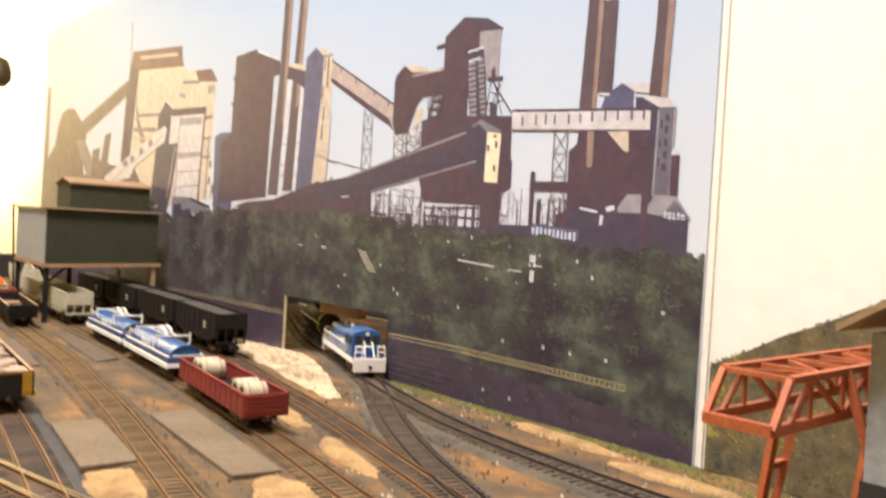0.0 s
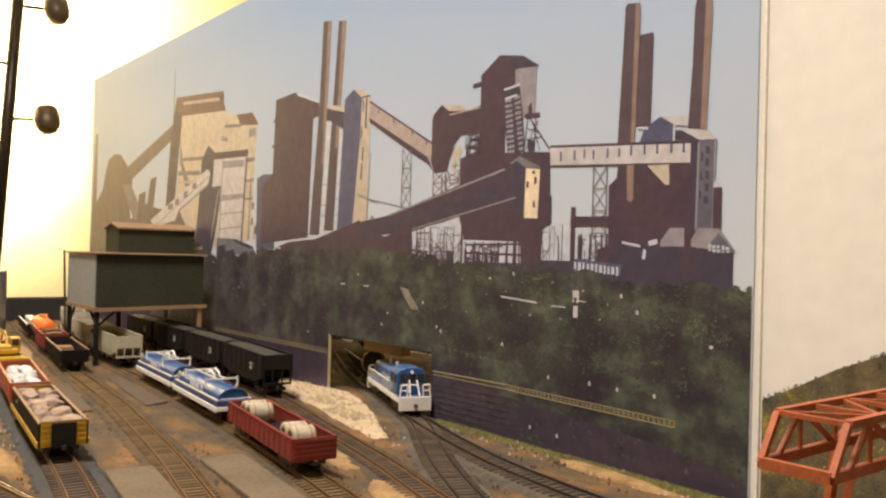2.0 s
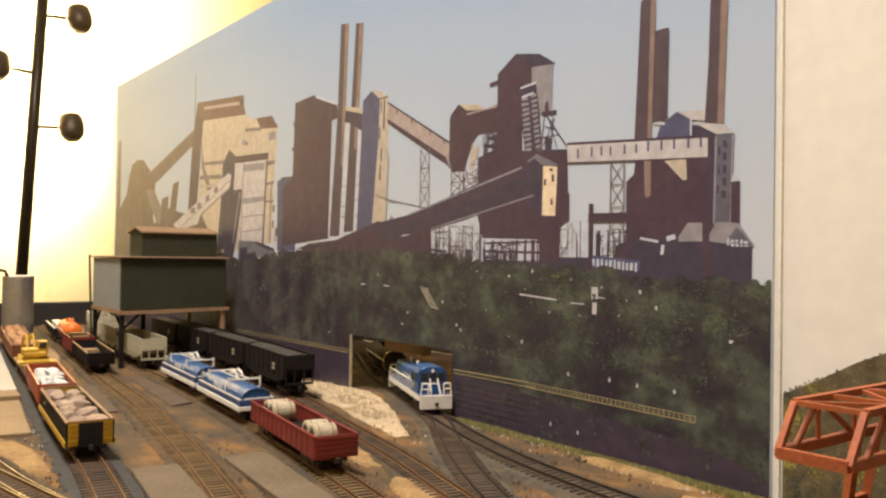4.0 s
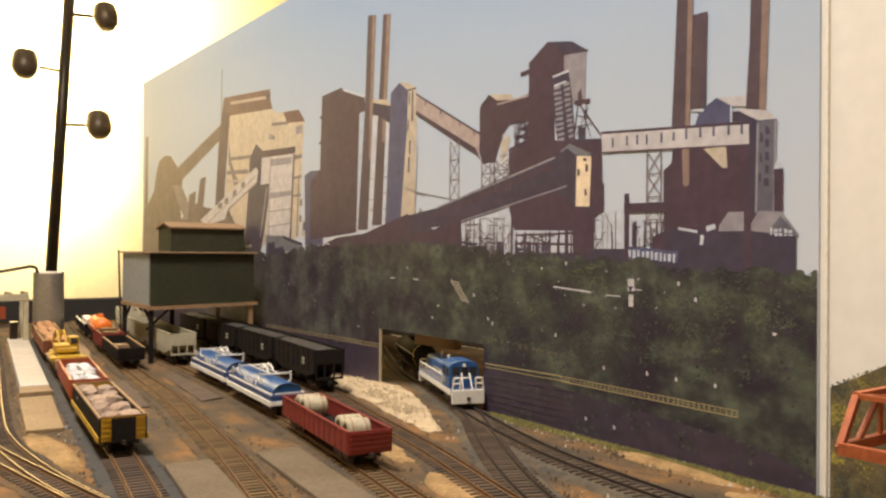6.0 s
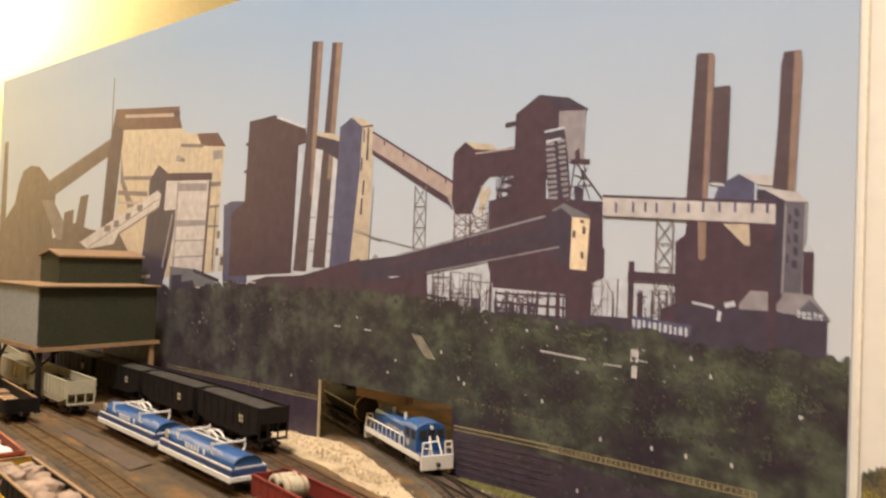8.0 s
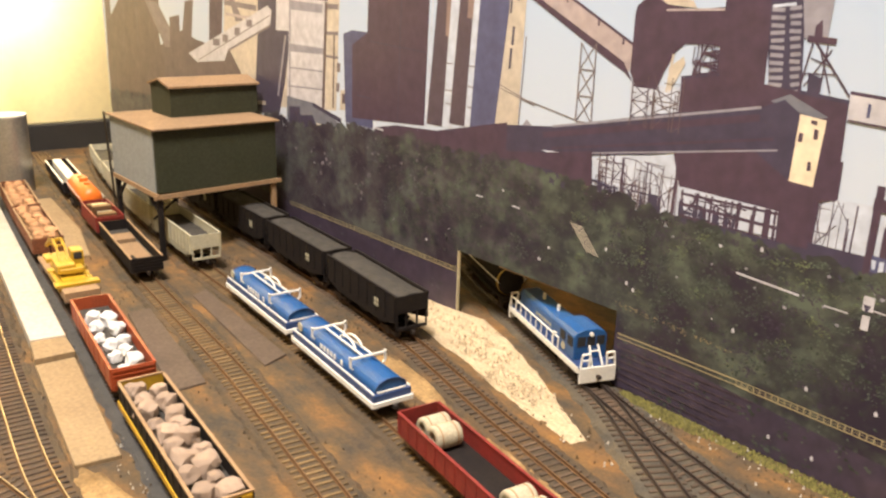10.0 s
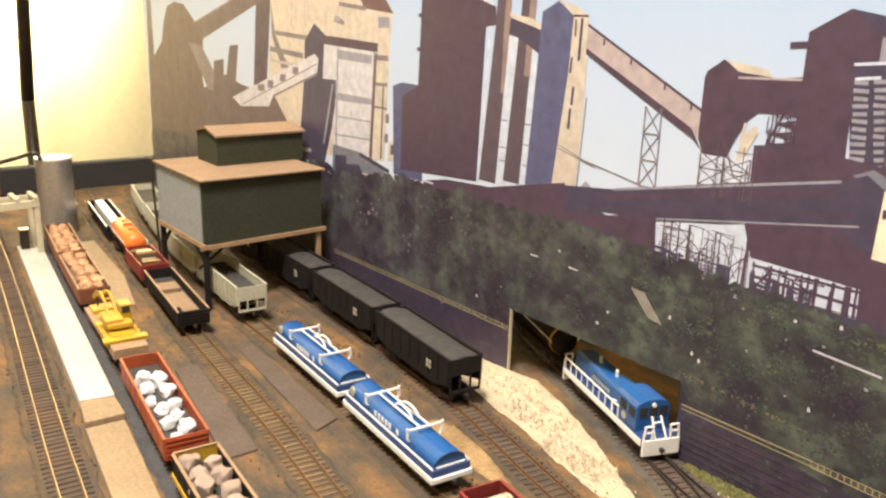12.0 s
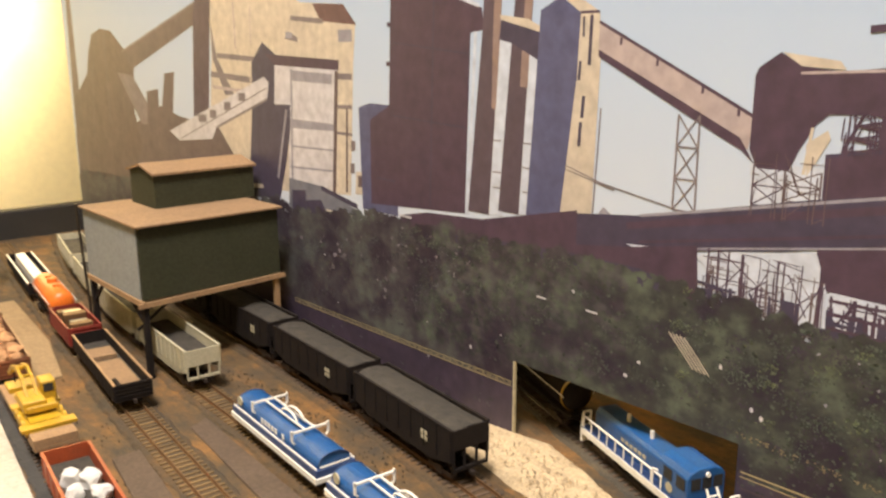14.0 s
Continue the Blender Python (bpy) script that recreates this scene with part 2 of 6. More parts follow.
# ---- the room ----
solid("floor", boxes((-4.0, 3.0, -3.5, 2.68, -1.0, -0.95)), M["carpet"], "brown carpet of the hobby room", "floor", "structure")
solid("ceiling", boxes((-4.0, 3.0, -3.5, 2.68, 2.32, 2.38)), M["ceiling"], "white painted ceiling", "ceiling", "structure")
solid("wall_back", boxes((-4.0, 3.0, 2.60, 2.68, -0.95, 2.32)), M["wall"], "cream painted wall washed by lamp light", "wall", "structure")
solid("wall_front", boxes((-4.0, 3.0, -3.5, -3.42, -0.95, 2.32)), M["wall"], "cream painted wall", "wall", "structure")
solid("wall_left", boxes((-4.0, -3.92, -3.42, 2.60, -0.95, 2.32)), M["wall"], "cream painted wall", "wall", "structure")
solid("wall_right", boxes((2.92, 3.0, -3.42, 2.60, -0.95, 2.32)), M["wall"], "cream painted wall", "wall", "structure")
solid("wall_backdrop", boxes((0.0018, 0.03, -1.6, -0.26, 0.0, 0.9), (0.0018, 0.03, 0.09, 1.036, 0.0, 0.538), (0.0018, 0.03, -0.26, 0.09, 0.11, 0.538)), M["plaster"], "white backdrop board behind the layout", "wall", "structure")
panel = thing("ceiling_light", pose(-0.9, -0.5, 2.3), "square white ceiling light", "light")
part("frame", boxes((-0.32, 0.32, -0.32, -0.29, 0, 0.02), (-0.32, 0.32, 0.29, 0.32, 0, 0.02), (-0.32, -0.29, -0.29, 0.29, 0, 0.02), (0.29, 0.32, -0.29, 0.29, 0, 0.02)), M["white"], panel)
part("diffuser", boxes((-0.29, 0.29, -0.29, 0.29, 0.008, 0.014)), M["plaster"], panel)

# added box behind the opening; the shade in there is put into its brown
solid("wall_staging", boxes((0.03, 0.34, -0.34, -0.33, 0.0, 0.12), (0.03, 0.34, 0.5, 0.51, 0.0, 0.12), (0.33, 0.34, -0.33, 0.5, 0.0, 0.12)),
      M["shaded_recess"], "added brown box behind the opening, darkened to stand for shade", "wall", "structure")
solid("lintel", boxes((0.034, 0.046, -0.105, -0.025, 0.049, 0.074)), M["wood"], "bare tan wooden strip inside the opening", "trim", "structure")

solid("opening_edge", boxes((-0.0016, 0.0014, -0.0016, -0.0002, 0.0, 0.067)), M["beige"], "pale raw edge of the board beside the opening", "trim", "structure")

# ---- the scenery base ----
def scenery():
    nx, ny = 150, 260
    x0, x1, y0, y1 = -1.25, 0.33, -1.6, 1.16
    bm = bmesh.new()
    grid = []
    for j in range(ny + 1):
        row = []
        for i in range(nx + 1):
            x, y = x0 + (x1 - x0) * i / nx, y0 + (y1 - y0) * j / ny
            z = -0.0012 + 0.0022 * noise.noise((x * 14, y * 14, 3)) + 0.001 * noise.noise((x * 60, y * 60, 7))
            row.append(bm.verts.new((x, y, min(z, 0.001))))
        grid.append(row)
    for j in range(ny):
        for i in range(nx):
            bm.faces.new((grid[j][i], grid[j][i + 1], grid[j + 1][i + 1], grid[j + 1][i]))
    return bm


def patchy(m, low, middle, high):
    """Worn scenery: dark ash, brown earth and rusty sand in drawn-out patches."""
    nt = m.node_tree
    co, mp, a, ramp = (nt.nodes.new("ShaderNode" + k) for k in ("TexCoord", "Mapping", "TexNoise", "ValToRGB"))
    mp.inputs["Scale"].default_value = (1.6, 0.7, 1)
    a.inputs["Scale"].default_value, a.inputs["Detail"].default_value, a.inputs["Roughness"].default_value = 16, 8, 0.68
    nt.links.new(co.outputs["Object"], mp.inputs["Vector"])
    nt.links.new(mp.outputs[0], a.inputs["Vector"])
    nt.links.new(a.outputs[0], ramp.inputs[0])
    ramp.color_ramp.elements[0].position, ramp.color_ramp.elements[0].color = 0.37, (*low, 1)
    ramp.color_ramp.elements[1].position, ramp.color_ramp.elements[1].color = 0.64, (*high, 1)
    ramp.color_ramp.elements.new(0.49).color = (*middle, 1)
    mix = next(n for n in nt.nodes if n.type == "MIX")
    nt.links.new(ramp.outputs[0], mix.inputs["A"])
    return m


patchy(M["dirt"], (0.050, 0.038, 0.025), (0.108, 0.064, 0.025), (0.25, 0.115, 0.028))
patchy(M["ballast"], (0.042, 0.031, 0.020), (0.076, 0.048, 0.022), (0.150, 0.074, 0.022))
patchy(M["ash"], (0.048, 0.040, 0.030), (0.078, 0.064, 0.044), (0.125, 0.092, 0.050))
solid("ground", scenery(), M["dirt"], "brown scenery dirt of a model railway yard", "ground", "structure", smooth=True)
solid("benchwork", boxes((-1.25, 0.33, -1.6, 1.16, -0.06, -0.012), (-1.2, -1.12, -1.5, -1.42, -0.95, -0.06), (-1.2, -1.12, 1.0, 1.08, -0.95, -0.06), (0.2, 0.28, 1.0, 1.08, -0.95, -0.06),
                         (0.2, 0.28, -1.5, -1.42, -0.95, -0.06)), M["wood"], "wooden benchwork under the layout", "table", "structure")
solid("backstop", boxes((-1.25, 0.33, 1.13, 1.16, -0.012, 0.05)), M["dark"], "low black board along the far end of the layout", "trim", "structure", bevel=0.003)

# ---- the printed backdrop ----
def foliage_ink(name, dark, middle, light):
    """Soft printed foliage: dark hollows, lit clumps and fine leaf grain."""
    m = ink(name, middle)
    nt = m.node_tree
    co, a, b, mixv, ramp = (nt.nodes.new("ShaderNode" + k) for k in ("TexCoord", "TexNoise", "TexNoise", "Math", "ValToRGB"))
    a.inputs["Scale"].default_value, a.inputs["Detail"].default_value, a.inputs["Roughness"].default_value = 26, 6, 0.58
    b.inputs["Scale"].default_value, b.inputs["Detail"].default_value, b.inputs["Roughness"].default_value = 95, 5, 0.6
    wide = nt.nodes.new("ShaderNodeMapping")
    wide.inputs["Scale"].default_value = (1, 0.8, 1)
    nt.links.new(co.outputs["Object"], wide.inputs["Vector"])
    for n in (a, b):
        nt.links.new(wide.outputs[0], n.inputs["Vector"])
    mixv.operation = "MULTIPLY_ADD"
    nt.links.new(b.outputs[0], mixv.inputs[0])
    mixv.inputs[1].default_value = 0.42
    nt.links.new(a.outputs[0], mixv.inputs[2])
    nt.links.new(mixv.outputs[0], ramp.inputs[0])
    ramp.color_ramp.elements[0].position, ramp.color_ramp.elements[0].color = 0.58, (*dark, 1)
    ramp.color_ramp.elements[1].position, ramp.color_ramp.elements[1].color = 0.90, (*light, 1)
    ramp.color_ramp.elements.new(0.70).color = (*middle, 1)
    nt.links.new(ramp.outputs[0], nt.nodes["Principled BSDF"].inputs["Base Color"])
    return m


I = {
    "maroon": ink("dark_maroon_ink", (0.076, 0.046, 0.072), (0.052, 0.032, 0.052)),
    "brown": ink("brown_ink", (0.125, 0.086, 0.088), (0.085, 0.060, 0.068)),
    "rust": ink("red_brown_ink", (0.135, 0.070, 0.072), (0.10, 0.058, 0.064)),
    "violet": ink("dark_violet_ink", (0.060, 0.049, 0.084), (0.042, 0.035, 0.060)),
    "blue": ink("slate_blue_ink", (0.092, 0.095, 0.18), (0.066, 0.066, 0.13)),
    "cream": ink("cream_ink", (0.54, 0.47, 0.38), (0.42, 0.36, 0.30)),
    # Furnace brown includes the warm lamp glare that veils this end.
    "glare_brown": ink("furnace_glare_brown_ink", (0.118, 0.076, 0.072), (0.085, 0.056, 0.058)),
    "grey_brown": ink("grey_brown_ink", (0.20, 0.165, 0.17), (0.15, 0.122, 0.135)),
    "pink": ink("pinkish_grey_ink", (0.42, 0.345, 0.335), (0.33, 0.27, 0.27)),
    "blue_grey": ink("blue_grey_ink", (0.17, 0.175, 0.205), (0.12, 0.12, 0.15)),
    "slate": ink("slate_ink", (0.125, 0.122, 0.165), (0.095, 0.09, 0.125)),
    "white": ink("pale_grey_ink", (0.54, 0.52, 0.54), (0.42, 0.40, 0.43)),
    "grey": ink("mid_grey_ink", (0.28, 0.265, 0.30), (0.22, 0.205, 0.24)),
    "light": ink("sunlit_ink", (0.80, 0.66, 0.48), (0.7, 0.56, 0.4)),
    "stack": ink("stack_brown_ink", (0.095, 0.067, 0.086), (0.07, 0.05, 0.066)),
    "stack_light": ink("stack_light_ink", (0.27, 0.19, 0.165), (0.19, 0.132, 0.125)),
    "sky_gap": ink("pale_sky_ink", (0.52, 0.56, 0.64), (0.46, 0.50, 0.58)),
    "tree": foliage_ink("dark_foliage_ink", (0.030, 0.022, 0.036), (0.043, 0.044, 0.043), (0.106, 0.124, 0.092)),
    # Grey foliage inks: lens glare over the left half, mixed into the colour.
    "tree_haze": foliage_ink("hazed_foliage_ink", (0.036, 0.025, 0.038), (0.056, 0.047, 0.056), (0.105, 0.110, 0.098)),
    "leaf": ink("green_leaf_ink", (0.058, 0.072, 0.054), (0.040, 0.043, 0.044), island=0.6, amount=0.5),
    "leaf_haze": ink("hazed_leaf_ink", (0.070, 0.070, 0.076), (0.046, 0.040, 0.056), island=0.6, amount=0.5),
    "leaf_yellow": ink("olive_leaf_ink", (0.085, 0.095, 0.040), (0.05, 0.06, 0.032), island=0.5, amount=0.5),
    "bush": ink("green_bush_ink", (0.078, 0.098, 0.074), (0.048, 0.056, 0.052), island=0.5, amount=0.8),
    "bush_haze": ink("hazed_bush_ink", (0.088, 0.092, 0.096), (0.054, 0.050, 0.066), island=0.5, amount=0.8),
    "bush_lit": ink("sunlit_bush_ink", (0.118, 0.140, 0.078), (0.078, 0.094, 0.058), island=0.4, amount=0.7),
    "bank": ink("dark_bank_ink", (0.058, 0.042, 0.064), (0.042, 0.032, 0.052), amount=0.7),
    "bank_streak": ink("bank_streak_ink", (0.064, 0.048, 0.072), (0.052, 0.039, 0.060), island=0.3),
    "bank_rail": ink("bank_rail_ink", (0.088, 0.062, 0.070), (0.066, 0.047, 0.060), amount=0.8, big=120),
    "rock_ink": ink("pale_rock_ink", (0.17, 0.145, 0.16), (0.11, 0.09, 0.105), island=0.3),
    "dry": ink("dry_grass_ink", (0.20, 0.16, 0.10), (0.14, 0.11, 0.075)),
    "fence": ink("straw_fence_ink", (0.44, 0.36, 0.20), (0.25, 0.20, 0.11), amount=0.7, big=90),
    "hill": ink("brown_wood_ink", (0.15, 0.115, 0.06), (0.09, 0.076, 0.045), amount=0.9, big=60),
    "hill_yellow": ink("yellow_bush_ink", (0.30, 0.25, 0.055), (0.16, 0.15, 0.05), island=0.5, amount=0.6),
    "hill_leaf": ink("autumn_leaf_ink", (0.175, 0.14, 0.066), (0.12, 0.10, 0.055), island=0.35, amount=0.6),
}


def sky_ink():
    m = ink("printed_sky_ink", (0.5, 0.5, 0.5))
    nt = m.node_tree
    bsdf = nt.nodes["Principled BSDF"]
    co, sep, rng = nt.nodes.new("ShaderNodeTexCoord"), nt.nodes.new("ShaderNodeSeparateXYZ"), nt.nodes.new("ShaderNodeMapRange")
    ramp = nt.nodes.new("ShaderNodeValToRGB")
    nt.links.new(co.outputs["Object"], sep.inputs[0])
    nt.links.new(sep.outputs["Z"], rng.inputs["Value"])
    rng.inputs["From Min"].default_value, rng.inputs["From Max"].default_value = 0.12, 0.5
    nt.links.new(rng.outputs[0], ramp.inputs[0])
    ramp.color_ramp.elements[0].color = (0.60, 0.64, 0.70, 1)
    ramp.color_ramp.elements[1].color = (0.27, 0.40, 0.60, 1)
    mid = ramp.color_ramp.elements.new(0.5)
    mid.color = (0.44, 0.53, 0.66, 1)
    nt.links.new(ramp.outputs[0], bsdf.inputs["Base Color"])
    return m


mural = thing("backdrop_poster", pose(0, 0, 0), "large glossy photographic poster of a steel mill above trees", "poster")
sheet = part("sheet", boxes((0, 0.0015, 0.0, 1.035, 0.0, 0.538), (0, 0.0015, -0.205, 0.0, 0.068, 0.538), (0, 0.0015, -0.5627, -0.205, 0.0, 0.538)), sky_ink(), mural, "printed pale blue sky")
LAYERS = [0]


def printed(name, mat, *shapes):
    """One printed form of the poster, of flat outlines given in millimetres along and up the sheet."""
    LAYERS[0] += 1
    x = -0.00003 - 0.000006 * LAYERS[0]
    bm = bmesh.new()
    for i, s in enumerate(shapes):
        bm.faces.new([bm.verts.new((x - 0.000005 * i / len(shapes), u / 1000, v / 1000)) for u, v in s])
    for f in bm.faces:
        f.normal_update()
        if f.normal.x > 0:
            f.normal_flip()
    me = bpy.data.meshes.new(name)
    bm.to_mesh(me)
    bm.free()
    me.materials.append(I[mat])
    ob = new(name, me)
    ob.parent = mural
    return tagged(ob, kind="stuff") if len(shapes) > 1 else ob


def rect(u0, u1, v0, v1):
    return ((u0, v0), (u1, v0), (u1, v1), (u0, v1))


def stroke(u0, v0, u1, v1, w, w1=None):
    """A straight printed band, w wide at its start."""
    d = math.hypot(u1 - u0, v1 - v0)
    nu, nv = -(v1 - v0) / d / 2, (u1 - u0) / d / 2
    w1 = w if w1 is None else w1
    return ((u0 - nu * w, v0 - nv * w), (u1 - nu * w1, v1 - nv * w1), (u1 + nu * w1, v1 + nv * w1), (u0 + nu * w, v0 + nv * w))


def lattice(name, mat, u0, u1, v0, v1, n, w=1.2, taper=1.0):
    """A braced tower or trestle bent."""
    c = (u0 + u1) / 2
    at = lambda u, k: c + (u - c) * (1 + (taper - 1) * k / n)
    rows = []
    for k in range(n):
        a, b = v0 + (v1 - v0) * k / n, v0 + (v1 - v0) * (k + 1) / n
        rows += [stroke(at(u0, k), a, at(u1, k + 1), b, w * 0.7), stroke(at(u1, k), a, at(u0, k + 1), b, w * 0.7), stroke(at(u0, k), a, at(u1, k), a, w * 0.7)]
    rows += [stroke(u0, v0, at(u0, n), v1, w), stroke(u1, v0, at(u1, n), v1, w)]
    return printed(name, mat, *rows)


# far left of the sheet: furnace, inclined bridge and mast
printed("printed_shed", "brown", ((1031, 90), (1030, 187), (771, 220), (673, 251), (618, 240), (516, 231), (420, 235), (426, 138), (744, 106)))
printed("printed_column", "brown", ((1012, 414), (993, 413), (991, 173), (1029, 170)))
printed("printed_furnace", "glare_brown", ((1031, 96), (1013, 250), (947, 290), (931, 326), (911, 351), (874, 359), (833, 355), (784, 326), (756, 301), (767, 239), (749, 187), (819, 118)))
printed("printed_furnace_shade", "brown", stroke(860.9, 350.2, 863.9, 215.5, 9), stroke(922.2, 300.5, 941.7, 180.5, 6))
printed("printed_downcomer", "grey_brown", ((820, 294), (765, 291), (681, 224), (743, 221)))
printed("printed_furnace_stove", "brown", ((653, 295), (622, 298), (638, 233), (676, 232)), ((717, 269), (678, 274), (681, 224), (722, 222)))
printed("printed_skip_bridge", "brown", ((800, 324), (543, 385), (542, 360), (761, 300)))
printed("printed_skip_bridge_edge", "grey_brown", stroke(794.4, 324.7, 543.2, 384.7, 3))
printed("printed_mast", "brown", stroke(544.2, 481.3, 545.8, 373.9, 3, 4))
# cream stock house
printed("printed_stock_house", "cream", ((511, 397), (329, 383), (311, 373), (233, 368), (214, 349), (219, 311), (229, 181), (428, 164), (525, 248), (512, 323)))
printed("printed_stock_house_side", "maroon", ((534, 429), (506, 426), (505, 397), (530, 246), (573, 242), (556, 366)))
printed("printed_monitor_roof", "rust", ((534, 430), (336, 414), (337, 403), (327, 382), (511, 395), (534, 407)))
printed("printed_monitor_stripe", "pink", stroke(502.1, 415.8, 345.8, 402.8, 5))
printed("printed_monitor_end", "maroon", ((356, 410), (334, 408), (335, 398), (349, 400)))
printed("printed_corner_roof", "rust", ((287, 371), (233, 368), (212, 348), (272, 353)))
printed("printed_stock_house_shadow", "grey_brown", ((510, 360), (499, 316), (461, 274), (483, 272), (510, 315)), stroke(499.1, 319.2, 409.2, 315.1, 6), stroke(517.5, 296.8, 420.5, 291.7, 7), stroke(329.0, 357.9, 268.5, 352.9, 5), ((343, 337), (333, 344), (317, 338), (317, 333)))
printed("printed_stock_house_window", "grey", ((242.6, 344.1), (220.3, 344.0), (219.9, 332.3), (243.2, 332.3)), ((339.8, 344.2), (326.7, 343.2), (327.0, 337.4), (340.2, 337.4)))
printed("printed_stock_house_stain", "pink", stroke(451.4, 378.6, 451.1, 326.9, 3), stroke(413.2, 373.7, 415.4, 330.7, 2), stroke(513.2, 281.2, 430.3, 278.1, 4))
printed("printed_cream_strip", "cream", ((247, 306), (222, 300), (231, 181), (256, 179)))
printed("printed_cream_strip_window", "grey_brown", ((226.0, 236.7), (218.9, 236.6), (219.4, 226.9), (226.5, 225.9)), ((228.2, 213.2), (221.1, 214.2), (221.6, 203.5), (228.7, 203.5)), stroke(247.6, 268.9, 223.2, 269.8, 4), stroke(252.0, 242.6, 223.6, 242.5, 3), stroke(247.0, 299.2, 221.7, 299.1, 6))
printed("printed_stair_tower", "violet", ((416, 311), (390, 334), (364, 321), (377, 159), (437, 155), (420, 252)))
printed("printed_grey_house", "white", ((365, 312), (245, 306), (255, 179), (346, 181), (340, 263), (370, 267)))
printed("printed_grey_house_roof", "maroon", ((386, 321), (243, 315), (244, 305), (365, 309)))
printed("printed_grey_house_band", "grey", ((334, 304), (255, 301), (257, 291), (335, 293)), ((338, 252), (253, 251), (253, 244), (338, 242)), stroke(338.1, 222.2, 254.0, 224.0, 2), stroke(342.4, 198.8, 254.1, 202.6, 2), stroke(331.7, 305.2, 339.0, 185.2, 4))
printed("printed_grey_house_pipe", "brown", stroke(247.8, 304.1, 258.4, 178.2, 6), stroke(231.4, 267.9, 235.9, 183.0, 3))
printed("printed_dark_annex", "violet", ((419, 265), (337, 267), (339, 239), (350, 202), (367, 160), (439, 153)))
printed("printed_annex_light", "grey", stroke(345.2, 261.3, 369.5, 183.3, 4))
printed("printed_low_conveyor", "white", ((650, 218), (390, 296), (380, 290), (385, 271), (512, 231), (525, 216), (620, 207)))
printed("printed_conveyor_window", "grey_brown", ((559.6, 245.1), (537.3, 246.1), (537.8, 236.3), (560.2, 235.4)), ((526.8, 252.9), (509.6, 252.8), (510.1, 243.1), (528.4, 242.1)), ((487.8, 263.5), (471.6, 264.5), (472.1, 254.7), (489.3, 253.8)), ((450.7, 276.2), (434.5, 276.1), (435.0, 267.3), (451.2, 266.4)))
printed("printed_conveyor_edge", "grey_brown", stroke(511.8, 231.4, 385.2, 271.1, 3), stroke(615.1, 210.1, 384.5, 283.8, 1.5))
printed("printed_low_roof", "blue_grey", ((346, 186), (282, 184), (221, 167), (221, 153), (349, 139)))
printed("printed_low_roof_shade", "violet", ((341, 173), (313, 176), (314, 142), (342, 139)), stroke(282.5, 182.1, 218.3, 170.3, 5), ((313, 165), (283, 169), (269, 148), (314, 143)))
printed("printed_low_hut", "cream", ((219, 206), (184, 210), (187, 186), (221, 183)), stroke(274.7, 157.7, 229.1, 157.6, 5), stroke(433.1, 167.8, 403.6, 169.7, 5))
printed("printed_low_hut_window", "brown", ((215.6, 202.5), (207.5, 202.5), (208.1, 191.7), (216.2, 190.8)), ((198.4, 203.4), (190.2, 204.4), (190.7, 195.6), (198.8, 194.6)))
# coal tower and twin stacks
printed("printed_far_tank", "blue", ((212, 270), (194, 275), (156, 274), (153, 170), (209, 170)))
printed("printed_coal_tower", "maroon", ((159, 376), (105, 379), (42, 357), (39, 340), (55, 338), (61, 186), (195, 177), (194, 259), (164, 274)))
printed("printed_tower_seam", "violet", stroke(157.0, 331.0, 56.0, 321.0, 1.2), stroke(159.0, 265.0, 60.0, 260.0, 1.2), stroke(100.0, 374.0, 107.0, 185.0, 1.6), stroke(185.0, 204.0, 157.0, 203.0, 2))
printed("printed_tower_edge", "sky_gap", stroke(49.0, 339.0, 58.0, 186.0, 3.4), stroke(100.0, 376.0, 45.0, 359.0, 3))
printed("printed_tower_edge_shade", "maroon", stroke(87.0, 367.0, 66.0, 360.0, 3), stroke(160.0, 347.0, 165.0, 347.0, 4), stroke(160.0, 312.0, 167.0, 312.0, 4))
printed("printed_sky_slot", "sky_gap", ((28, 336), (5, 333), (16, 190), (34, 189)), ((-9, 328), (-23, 317), (-15, 246), (-13, 195), (-1, 194), (-6, 268)))
printed("printed_chimney", "stack", ((35, 459), (15, 456), (21, 337), (32, 189), (57, 189), (41, 340)))
printed("printed_chimney", "stack", ((-2, 452), (-20, 449), (-11, 333), (-2, 194), (21, 194), (8, 336)))
printed("printed_chimney_light", "stack_light", ((24, 457), (15, 456), (21, 337), (25, 277), (30, 278), (29, 338)))
printed("printed_chimney_light", "stack_light", ((-10, 451), (-20, 449), (-11, 333), (-9, 295), (-1, 296), (-3, 334)))
printed("printed_slot_bar", "grey_brown", stroke(28.0, 252.0, 19.0, 252.0, 1.2), stroke(28.0, 226.0, 18.0, 226.0, 1.2), stroke(27.0, 213.0, 18.0, 213.0, 1.2), stroke(-5.0, 252.0, -17.0, 252.0, 1.2), stroke(-5.0, 233.0, -17.0, 232.0, 1.2), stroke(-6.0, 213.0, -18.0, 213.0, 1.2))
printed("printed_link_bridge", "violet", ((20, 348), (-24, 338), (-22, 315), (8, 329), (22, 332)))
printed("printed_link_roof", "cream", ((22, 351), (-8, 347), (-24, 340), (-21, 337), (20, 347)))
